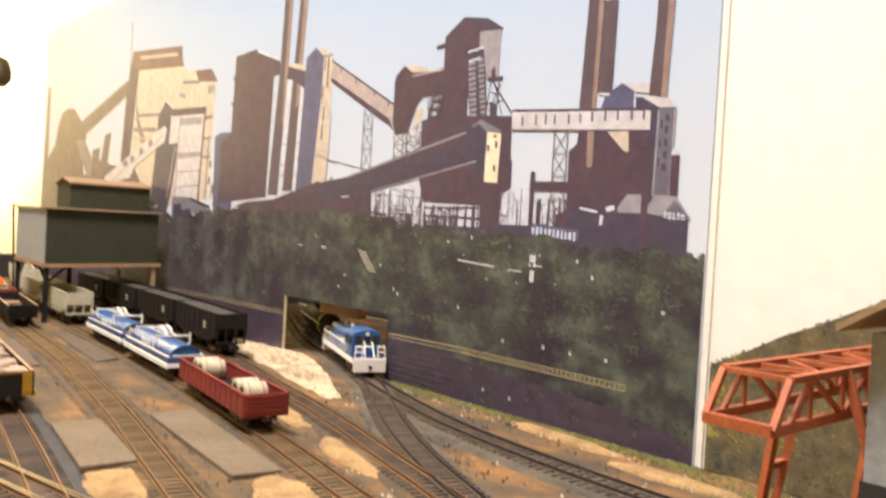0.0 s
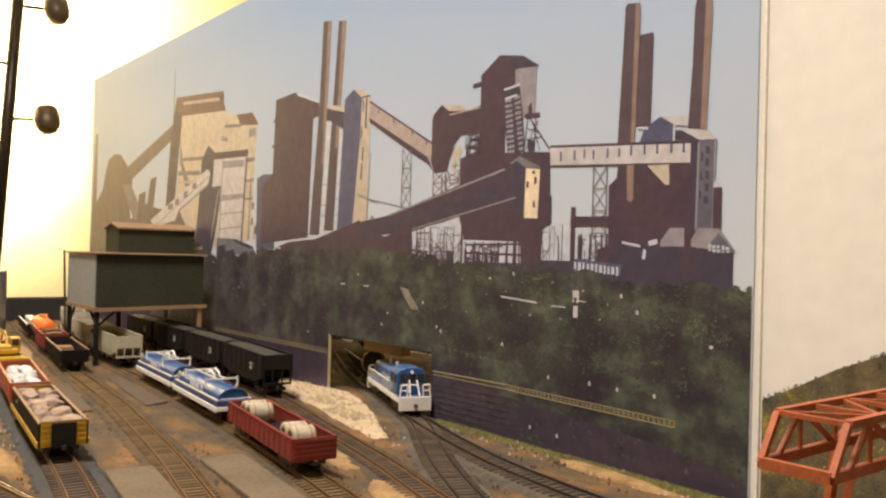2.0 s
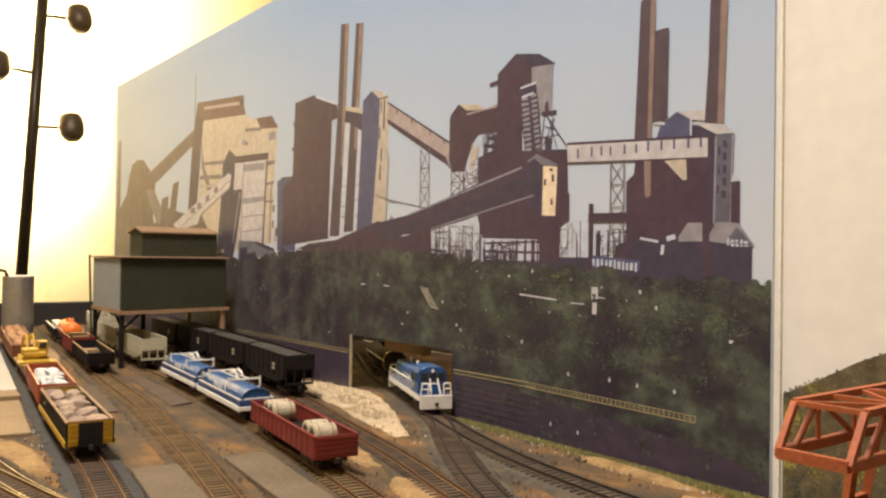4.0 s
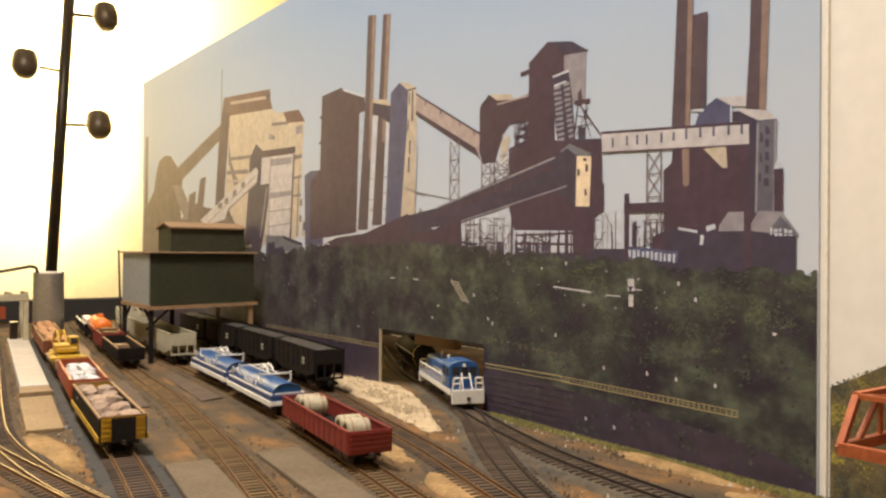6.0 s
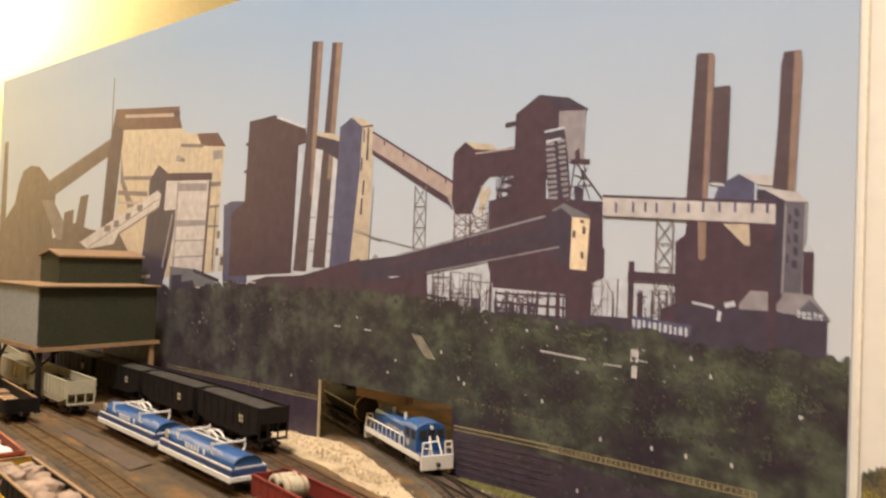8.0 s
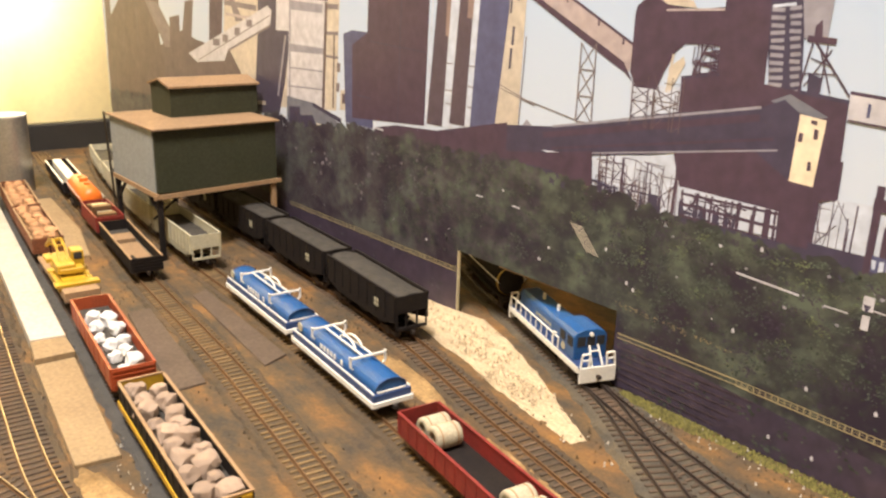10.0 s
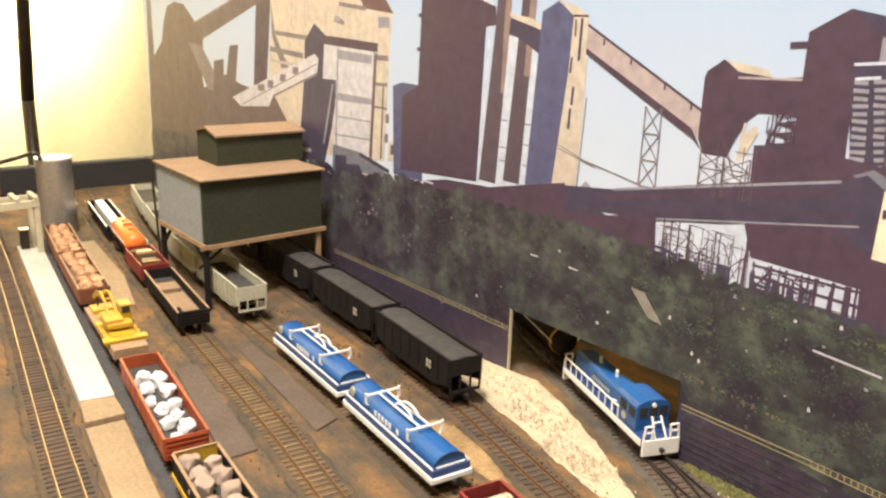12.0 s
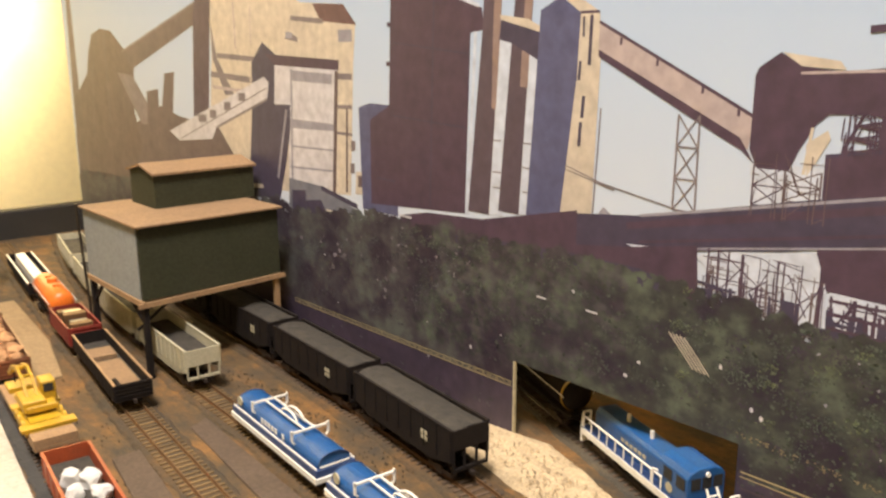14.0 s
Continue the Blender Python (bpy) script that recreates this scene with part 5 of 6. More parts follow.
part("front_beam", bm, M["wood"], bin_, "bare tan beam")
for a, b in (((-0.179, 0.337, 0.055), (-0.179, 0.375, 0.079)), ((-0.179, 0.36, 0.045), (-0.150, 0.337, 0.079)), ((-0.179, 0.479, 0.05), (-0.179, 0.445, 0.079))):
    bm = bmesh.new()
    beam(bm, a, b, 0.003, 0.003)
    part("brace", bm, M["black"], bin_)
part("side_beam", boxes((-0.1835, -0.1805, 0.33, 0.484, 0.076, 0.0815)), M["wood"], bin_, "bare tan beam")
bm = bmesh.new()
rod(bm, (-0.182, 0.487, 0.02), (-0.187, 0.487, 0.161), 0.0016)
part("downpipe", bm, M["lamp_metal"], bin_)

# ---- silo and pipe ----
silo = thing("silo", pose(-0.231, 0.812, 0), "galvanised steel silo with a flat top", "silo")
bm = bmesh.new()
rod(bm, (0, 0, -0.003), (0, 0, 0.118), 0.0265, 40, caps=False)
part("shell", bm, M["steel"], silo, smooth=True)
bm = bmesh.new()
rod(bm, (0, 0, 0.1165), (0, 0, 0.1195), 0.0272, 40)
part("lid", bm, M["white"], silo, "pale lid")
for z in (0.04, 0.08):
    bm = bmesh.new()
    rod(bm, (0, 0, z), (0, 0, z + 0.0012), 0.0270, 40)
    part("band", bm, M["steel"], silo)
bm = bmesh.new()
arc = [(-0.252, 0.795, 0.119), (-0.256, 0.793, 0.128), (-0.266, 0.790, 0.130), (-0.30, 0.78, 0.124), (-0.37, 0.765, 0.112)]
for a, b in zip(arc, arc[1:]):
    rod(bm, a, b, 0.003, 10)
pipe = tagged(new("delivery_pipe", mesh_of("delivery_pipe", bm, M["lamp_metal"], True)), "dark bent delivery pipe resting on the silo top", "pipe")
bm = boxes((-0.345, -0.342, 0.772, 0.775, -0.003, 0.118))
beam(bm, (-0.3435, 0.7735, 0.05), (-0.365, 0.765, 0.11), 0.003, 0.003)
solid("pipe_stand", bm, M["lamp_metal"], "dark braced stand under the delivery pipe", "stand")

# ---- beige trestle by the silo ----
trestle = thing("loading_trestle", pose(0, 0, 0), "beige wooden loading trestle with open rungs", "trestle")
for y in (0.665, 0.705):
    bm = bmesh.new()
    beam(bm, (-0.287, y, 0.080), (-0.50, y - 0.02, 0.080), 0.005, 0.010)
    part("stringer", bm, M["beige"], trestle, bevel=0.0005)
for k in range(9):
    bm = bmesh.new()
    x = -0.291 - k * 0.0245
    beam(bm, (x, 0.662 - 0.1 * (-0.287 - x), 0.0875), (x, 0.708 - 0.1 * (-0.287 - x), 0.0875), 0.006, 0.005)
    part("rung", bm, M["beige"], trestle)
for x, y in ((-0.291, 0.667), (-0.291, 0.703), (-0.42, 0.655), (-0.42, 0.692)):
    part("leg", boxes((x - 0.004, x + 0.004, y - 0.004, y + 0.004, -0.003, 0.076)), M["beige"], trestle, bevel=0.0006)
# Plain lidded box put where only a dark post stands.
stand_in = thing("control_box", pose(-0.305, 0.70, 0), "dark grey box standing in for a post beneath the trestle", "box")
part("body", boxes((-0.005, 0.006, -0.006, 0.006, -0.003, 0.036)), M["lamp_metal"], stand_in, bevel=0.0008)
part("lid", boxes((-0.0055, 0.0065, -0.0065, 0.0065, 0.036, 0.038)), M["steel"], stand_in)

# ---- floor lamp in the room behind ----
lampo = thing("floor_lamp", pose(0.004, 2.12, -0.95), "dark pole lamp with three swivelling heads", "lamp")
bm = bmesh.new()
rod(bm, (0, 0, 0.02), (0, 0, 1.025), 0.0185, 16)
rod(bm, (0, 0, 1.025), (0.055, 0, 2.07), 0.0185, 16)
part("pole", bm, M["lamp_metal"], lampo, smooth=True)
bm = bmesh.new()
rod(bm, (0, 0, 0), (0, 0, 0.025), 0.13, 32)
part("base", bm, M["lamp_metal"], lampo)
for sx, z, tilt in ((-1, 1.709, 0.5), (1, 1.531, 0.0), (1, 1.906, 0.2)):
    px = 0.036 + (z - 1.709) * 0.053
    bm = bmesh.new()
    rod(bm, (px, 0, z), (px + sx * 0.077, 0, z + 0.005), 0.006, 10)
    part("arm", bm, M["lamp_metal"], lampo)
    c = Vector((px + sx * 0.12, 0, z + 0.009))
    bm = bmesh.new()
    prof = ((0.009, -0.048), (0.026, -0.0425), (0.038, -0.023), (0.041, 0.0), (0.0387, 0.027), (0.0356, 0.0387))
    rings = [[bm.verts.new((r * math.cos(k * math.tau / 20), r * math.sin(k * math.tau / 20), h)) for k in range(20)] for r, h in prof]
    for a, b in zip(rings, rings[1:]):
        for k in range(20):
            bm.faces.new((a[k], a[(k + 1) % 20], b[(k + 1) % 20], b[k]))
    bm.faces.new(rings[0][::-1])
    bmesh.ops.transform(bm, matrix=Matrix.Translation(c) @ pose(0, 0, 0, -25, sx * -10 * tilt, 0), verts=bm.verts)
    head = part("head", bm, M["glass_shade"], lampo, "dark rounded lamp head", smooth=True)
    bm = bmesh.new()
    rod(bm, c + Vector((-0.008 * sx, 0, -0.045)), c + Vector((-0.014 * sx, 0, -0.066)), 0.0024, 6)
    part("switch", bm, M["lamp_metal"], head)

# ---- orange gantry crane ----
crane = thing("gantry_crane", pose(0, 0, 0), "orange red lattice gantry crane across the tracks", "crane")
XA, XB, YN, YF, ZB, ZT = -0.223, -0.012, -0.727, -0.699, 0.0885, 0.107
for y in (YN, YF):
    for z in (ZB, ZT):
        bm = bmesh.new()
        beam(bm, (XA + (0.012 if z == ZT else 0), y, z), (XB, y, z), 0.003, 0.003 if z == ZT else 0.004)
        part("chord", bm, M["crane"], crane)
    n = 7
    for k in range(n):
        a, b = XA + (XB - XA) * k / n, XA + (XB - XA) * (k + 1) / n
        bm = bmesh.new()
        beam(bm, (a + (0.012 if k == 0 else 0), y, ZT if k % 2 else ZB), (b, y, ZB if k % 2 else ZT), 0.0019, 0.0019)
        part("diagonal", bm, M["crane"], crane)
        bm = bmesh.new()
        beam(bm, (b, y, ZB), (b, y, ZT), 0.0015, 0.0015)
        part("upright", bm, M["crane"], crane)
    bm = bmesh.new()
    beam(bm, (XA, y, ZB), (XA + 0.012, y, ZT), 0.0026, 0.0026)
    part("end_post", bm, M["crane"], crane)
for k in range(8):
    x = XA + 0.012 + (XB - XA - 0.012) * k / 7
    bm = bmesh.new()
    beam(bm, (x, YN, ZT), (x, YF, ZT), 0.002, 0.002)
    part("cross_tie", bm, M["crane"], crane)
    if k < 7:
        bm = bmesh.new()
        beam(bm, (x, YN if k % 2 else YF, ZT), (x + 0.0258, YF if k % 2 else YN, ZT), 0.0016, 0.0016)
        part("lacing", bm, M["crane"], crane)
bm = bmesh.new()
beam(bm, (XA, YN, ZB), (XA, YF, ZB), 0.003, 0.0045)
part("end_beam", bm, M["crane"], crane)
for x, spread in ((-0.150, 0.033), (-0.035, 0.033)):
    for y, s, top in ((YN, -1, ZT), (YF, 1, ZB)):
        for dx in (-0.010, 0.010):
            bm = bmesh.new()
            beam(bm, (x + dx, y, top), (x + dx * 0.5, y + s * spread * (1 if s < 0 else 0.4), 0.0), 0.0032, 0.0038)
            part("leg", bm, M["crane"], crane)
        for f in (0.35, 0.7):
            bm = bmesh.new()
            beam(bm, (x - 0.008, y + s * spread * f * (1 if s < 0 else 0.4), top * (1 - f)), (x + 0.008, y + s * spread * f * (1 if s < 0 else 0.4), top * (1 - f)), 0.003, 0.003)
            part("leg_tie", bm, M["crane"], crane)

# ---- grey lineside building ----
house = thing("lineside_building", pose(-0.175, -0.7905, 0), "pale grey lineside building with a tan overhanging roof", "building")
# Black block put in for the shadow below the pale wall.
part("base", boxes((0, 0.10, 0, 0.05, -0.003, 0.066)), M["dark"], house, "black block standing in for the shadow under the wall")
part("wall", boxes((0.001, 0.099, 0.001, 0.049, 0.066, 0.1255)), M["grey_wall"], house, "pale grey wall")
bm = bmesh.new()
prism(bm, ((-0.010, 0.1255), (0.025, 0.147), (0.058, 0.1255), (0.058, 0.1285), (0.025, 0.1505), (-0.010, 0.1285)), -0.012, 0.11, "x")
part("roof", bm, M["sandstone"], house, "tan roof")

# ---- rolling stock ----
def at_track(key, y):
    """The pose on a track's rails at a given distance along the yard, facing the camera's end."""
    line = TRACKS[key]
    i = min(range(1, len(line) - 1), key=lambda k: abs(line[k].y - y))
    d = line[i - 1] - line[i + 1]
    if d.y > 0:
        d = -d
    p = line[i]
    a = math.atan2(d.y, d.x)
    return pose(p.x + (y - p.y) * d.x / d.y, y, RAIL_TOP, 0, 0, math.degrees(a))


def truck(car, x, w=0.031):
    bm = bmesh.new()
    for s in (-1, 1):
        box(bm, x - 0.0145, x + 0.0145, s * w * 0.40 - 0.001, s * w * 0.40 + 0.001, 0.004, 0.0075)
        box(bm, x - 0.004, x + 0.004, s * w * 0.40 - 0.0014, s * w * 0.40 + 0.0014, 0.002, 0.009)
    box(bm, x - 0.003, x + 0.003, -w * 0.4, w * 0.4, 0.005, 0.0095)
    t = part("truck", bm, M["wheel"], car, "dark cast truck")
    for dx in (-0.0098, 0.0098):
        bm = bmesh.new()
        for s in (-1, 1):
            rod(bm, (x + dx, s * 0.0075, 0.0052), (x + dx, s * 0.0095, 0.0052), 0.0054, 14)
        rod(bm, (x + dx, -0.0095, 0.0052), (x + dx, 0.0095, 0.0052), 0.001, 6)
        part("wheelset", bm, M["wheel"], t)


def couplers(car, half):
    for s in (-1, 1):
        part("coupler", boxes((min(s * half, s * (half + 0.005)), max(s * half, s * (half + 0.005)), -0.0014, 0.0014, 0.0075, 0.0105)), M["wheel"], car)


def running_gear(car, L, inset=0.026):
    for s in (-1, 1):
        truck(car, s * (L / 2 - inset))
    couplers(car, L / 2)
    part("underframe", boxes((-L / 2 + 0.002, L / 2 - 0.002, -0.004, 0.004, 0.0085, 0.0125)), M["black"], car)


def gondola(L, top, mat, label, end="", ribs=13, rim="", m=None, W=0.033, sill=""):
    car = thing("gondola_wagon", m, label, "rail wagon", "model rail wagons")
    running_gear(car, L)
    zf, h = 0.0125, L / 2
    part("deck", boxes((-h, h, -W / 2 + 0.001, W / 2 - 0.001, zf, zf + 0.0012)), M["coal" if mat == "black" else "black"], car)
    for s in (-1, 1):
        bm = boxes((-h, h, s * W / 2 - 0.0006, s * W / 2 + 0.0006, zf - 0.0025, top - 0.0012))
        for k in range(ribs):
            x = -h + 0.003 + (L - 0.006) * k / (ribs - 1)
            box(bm, x - 0.0008, x + 0.0008, s * (W / 2 + 0.0004) - 0.0007, s * (W / 2 + 0.0004) + 0.0007, zf - 0.002, top - 0.0012)
        part("side", bm, M[mat], car)
        if sill:
            part("side_sill", boxes((-h, h, s * (W / 2 + 0.0016) - 0.0005, s * (W / 2 + 0.0016) + 0.0005, zf - 0.0030, zf + 0.0012)), M[sill], car, "yellow sill")
        part("top_rail", boxes((-h, h, s * W / 2 - 0.0011, s * W / 2 + 0.0011, top - 0.0012, top)), M[rim or mat], car)
        bm = boxes((s * h - 0.0006, s * h + 0.0006, -W / 2 + 0.0006, W / 2 - 0.0006, zf - 0.0025, top))
        for k in range(4):
            z = zf + (top - zf) * (k + 0.3) / 4
            box(bm, s * (h + 0.0006) - 0.0008, s * (h + 0.0006) + 0.0008, -W / 2 + 0.001, W / 2 - 0.001, z, z + 0.0012)
        part("end_wall", bm, M[end or mat], car)
        if end:
            part("end_panel", boxes((s * (h + 0.0016) - 0.0003, s * (h + 0.0016) + 0.0003, -0.0088, 0.0088, zf - 0.003, top - 0.001)), M["black"], car, "black centre panel")
            part("end_rail", boxes((s * h - 0.001, s * h + 0.001, -W / 2, W / 2, top, top + 0.0008)), M[rim or end], car)
    return car


def hopper(L, top, mat, load, label, ribs, m, W=0.034, open_end=True):
    car = thing("hopper_wagon", m, label, "rail wagon", "model rail wagons")
    running_gear(car, L, 0.022)
    h = L / 2
    for s in (-1, 1):
        bm = bmesh.new()
        prism(bm, ((-h, 0.020), (-h * 0.62, 0.0135), (h * 0.62, 0.0135), (h, 0.020), (h, top), (-h, top)), s * W / 2 - 0.0006, s * W / 2 + 0.0006, "y")
        for k in range(ribs):
            x = -h + 0.0015 + (L - 0.003) * k / (ribs - 1)
            box(bm, x - 0.0007, x + 0.0007, s * (W / 2 + 0.0009) - 0.0006, s * (W / 2 + 0.0009) + 0.0006, 0.0205, top - 0.0008)
        part("side", bm, M[mat], car)
        part("top_rail", boxes((-h, h, s * W / 2 - 0.0010, s * W / 2 + 0.0013, top - 0.0008, top + 0.0006)), M[mat], car)
        bm = boxes((s * h - 0.0006, s * h + 0.0006, -W / 2 + 0.0006, W / 2 - 0.0006, top - 0.016, top))
        part("end_wall", bm, M[mat], car)
        bm = bmesh.new()
        beam(bm, (s * h, 0, top - 0.016), (s * h * 0.55, 0, 0.013), W - 0.003, 0.001)
        part("slope_sheet", bm, M[mat], car)
        bm = boxes((s * h - 0.001, s * h + 0.001, -W / 2 + 0.0007, W / 2 - 0.0007, 0.012, 0.0145))
        for y in (-W / 2 + 0.0012, -W / 6, W / 6, W / 2 - 0.0012):
            box(bm, s * h - 0.0009, s * h + 0.0009, y - 0.0007, y + 0.0007, 0.0145, top - 0.016)
        part("end_frame", bm, M[mat], car)
        for x in (-0.5, 0.0, 0.5):
            if s > 0:
                bm = bmesh.new()
                prism(bm, ((x * L * 0.5 - 0.014, 0.0135), (x * L * 0.5 + 0.014, 0.0135), (x * L * 0.5 + 0.006, 0.006), (x * L * 0.5 - 0.006, 0.006)), -W * 0.36, W * 0.36, "y")
                part("hopper_bay", bm, M[mat], car)
    bm = bmesh.new()
    n = 14
    grid = [[bm.verts.new((-h + 0.001 + (L - 0.002) * i / n, -W / 2 + 0.0008 + (W - 0.0016) * j / 5, top - (0.0022 if load == "coal" else 0.010)
                           + (0.0028 * math.sin(math.pi * j / 5) if load == "coal" else 0) + 0.0008 * noise.noise((i * 0.9, j * 0.9, L * 99)))) for j in range(6)] for i in range(n + 1)]
    for i in range(n):
        for j in range(5):
            bm.faces.new((grid[i][j], grid[i + 1][j], grid[i + 1][j + 1], grid[i][j + 1]))
    part("load", bm, M["coal"], car, "black coal load")
    if mat == "black":
        for s in (-1, 1):
            for x in (0.036, 0.041):
                for z in (0.031, 0.0265):
                    part("lettering_bar", boxes((x - 0.0016, x + 0.0016, s * (W / 2 + 0.0018) - 0.0002, s * (W / 2 + 0.0018) + 0.0002, z, z + 0.0034)), M["hopper_grey"], car)
    return car


def coil_car(m):
    L, W = 0.150, 0.034
    car = thing("coil_wagon", m, "blue and white covered steel coil wagon", "rail wagon", "model rail wagons")
    running_gear(car, L, 0.024)
    h = L / 2
    part("body", boxes((-h + 0.001, h - 0.001, -W / 2, W / 2, 0.0125, 0.020)), M["navy"], car, "deep blue body", bevel=0.0006)
    for s in (-1, 1):
        part("side_sill", boxes((-h, h, s * (W / 2 + 0.0006) - 0.0006, s * (W / 2 + 0.0006) + 0.0006, 0.0095, 0.0145)), M["white"], car, "white side sill", bevel=0.0003)
        part("end_sill", boxes((s * h - 0.001, s * h + 0.001, -W / 2, W / 2, 0.0105, 0.0140)), M["white"], car, "white end sill")
        part("guard_rail", boxes((-h + 0.002, h - 0.002, s * (W / 2 - 0.001) - 0.0005, s * (W / 2 - 0.001) + 0.0005, 0.0200, 0.0212)), M["white"], car)
    bm = bmesh.new()
    arc = [(-0.0135, 0.020)] + [(-0.0135 * math.cos(math.pi * k / 10), 0.0222 + 0.0080 * math.sin(math.pi * k / 10)) for k in range(11)] + [(0.0135, 0.020)]
    prism(bm, arc, -h + 0.004, h - 0.004, "x")
    hood = part("hood", bm, M["blue"], car, "glossy blue rounded hood", bevel=0.0004)
    for s in (-1, 1):
        bm = bmesh.new()
        for k in range(10):
            rod(bm, (s * (h - 0.0036), *arc[1 + k]), (s * (h - 0.0036), *arc[2 + k]), 0.0005, 5)
        part("hood_rim", bm, M["navy"], hood)
        part("hood_sill", boxes((s * (h - 0.0025) - 0.0006, s * (h - 0.0025) + 0.0006, -0.0125, 0.0125, 0.0205, 0.0215)), M["white"], hood)
        x = s * 0.035
        bm = bmesh.new()
        beam(bm, (x, -0.0165, 0.0345), (x, 0.0165, 0.0345), 0.0016, 0.0016)
        for y in (-0.0158, 0.0158):
            beam(bm, (x, y, 0.0275), (x, y, 0.0365), 0.0016, 0.0016)
            beam(bm, (x, y, 0.0275), (x, y * 0.86, 0.0255), 0.0014, 0.0014)
        part("yoke", bm, M["white"], car, "white lifting yoke")
    for y in (-0.004, 0.004):
        bm = bmesh.new()
        beam(bm, (-0.035, y, 0.0345), (0.035, y, 0.0345), 0.0012, 0.0012)
        part("tie_rod", bm, M["white"], car)
    bm = bmesh.new()
    pts = [(0.006 + 0.013 * math.cos(math.pi * k / 10), 0.0, 0.0345 + 0.0055 * math.sin(math.pi * k / 10)) for k in range(11)]
    for a, b in zip(pts, pts[1:]):
        rod(bm, (a[0], -0.003, a[2]), (b[0], 0.003 if b is pts[-1] else -0.003, b[2]), 0.0010, 6)
        rod(bm, (a[0], 0.003, a[2]), (b[0], 0.003, b[2]), 0.0010, 6)
    part("lifting_bow", bm, M["white"], car)
    bm = bmesh.new()
    rod(bm, (-h + 0.012, -0.0138, 0.0265), (-h + 0.012, -0.0150, 0.0265), 0.0042, 16)
    part("hand_wheel", bm, M["hopper_grey"], car, "pale round wheel")
    for s in (-1, 1):
        for k in range(7):
            if k == 5:
                continue
            x = -0.022 + k * 0.0062
            part("lettering_bar", boxes((x - 0.0018, x + 0.0018, s * 0.0137 - 0.0002, s * 0.0137 + 0.0002, 0.0213, 0.0260)), M["white"], hood)
    return car


def rock_mesh(seed, mat):
    bm = bmesh.new()
    bmesh.ops.create_icosphere(bm, subdivisions=2, radius=1)
    for v in bm.verts:
        v.co *= 0.82 + 0.45 * noise.noise(v.co * 1.6 + Vector((seed * 7.3, 0, 0))) + 0.12 * noise.noise(v.co * 5 + Vector((0, seed, 0)))
        v.co = Vector((max(-0.8, min(0.8, v.co.x)), max(-0.75, min(0.75, v.co.y)), max(-0.6, min(0.65, v.co.z))))
    return mesh_of("rock", bm, M[mat])


ROCKS = {mat: [rock_mesh(k, mat) for k in range(4)] for mat in ("rock_white", "rock_pink", "rock_orange")}


def rocks(m, mat, n, x0, x1, size, z, label, seed, rows=2, layers=1):
    rnd = random.Random(seed)
    for k in range(n * layers):
        i, up = k % n, k // n
        x = x0 + (x1 - x0) * (i + 0.5 + rnd.uniform(-0.2, 0.2)) / n
        y = ((i % rows) - (rows - 1) / 2) * 0.0125 + rnd.uniform(-0.0025, 0.0025)
        s = size * rnd.uniform(0.8, 1.15)
        ob = new("rock", ROCKS[mat][k % 4])
        ob.matrix_basis = m @ pose(x, y, z + s * 0.55 + up * size * 0.85, rnd.uniform(-15, 15), rnd.uniform(-15, 15), rnd.uniform(0, 360)) @ Matrix.Diagonal((s, s, s, 1))
        tagged(ob, label, "rock", "wagon load stones")


# track B, from the camera's end
b1 = at_track("B", -0.1185)
gondola(0.183, 0.0285, "black", "black gondola wagon with yellow ends and sills, loaded with pinkish stones", "yellow", rim="wood", m=b1, sill="yellow")
rocks(b1, "rock_pink", 18, -0.087, 0.083, 0.0098, 0.0172, "rough pinkish stone in a gondola wagon", 3, 2)
part("load", boxes((-0.0895, 0.0895, -0.0152, 0.0152, 0.0137, 0.0176)), M["coal"], bpy.data.objects["gondola_wagon"], "dark load bed")
b2 = at_track("B", 0.082)
gondola(0.172, 0.0285, "orange", "orange red gondola wagon with white ore lumps", m=b2, ribs=9)
rocks(b2, "rock_white", 11, -0.052, 0.08, 0.0086, 0.0168, "white ore lump in a gondola wagon", 5, 2)
part("load", boxes((-0.084, 0.084, -0.0152, 0.0152, 0.0137, 0.0172)), M["coal"], bpy.data.objects["gondola_wagon.001"], "dark load bed")
b4, b5 = at_track("B", 0.470), at_track("B", 0.640)
gondola(0.160, 0.0285, "weathered", "weathered orange gondola wagon full of orange brown stones", m=b4, ribs=9, rim="wood")
rocks(b4, "rock_orange", 16, -0.076, 0.076, 0.0085, 0.0137, "orange brown stone in a gondola wagon", 8, 2, 2)
gondola(0.160, 0.0285, "weathered", "weathered orange gondola wagon full of orange brown stones", m=b5, ribs=9, rim="wood")
rocks(b5, "rock_orange", 16, -0.076, 0.076, 0.0085, 0.0137, "orange brown stone in a gondola wagon", 9, 2, 2)


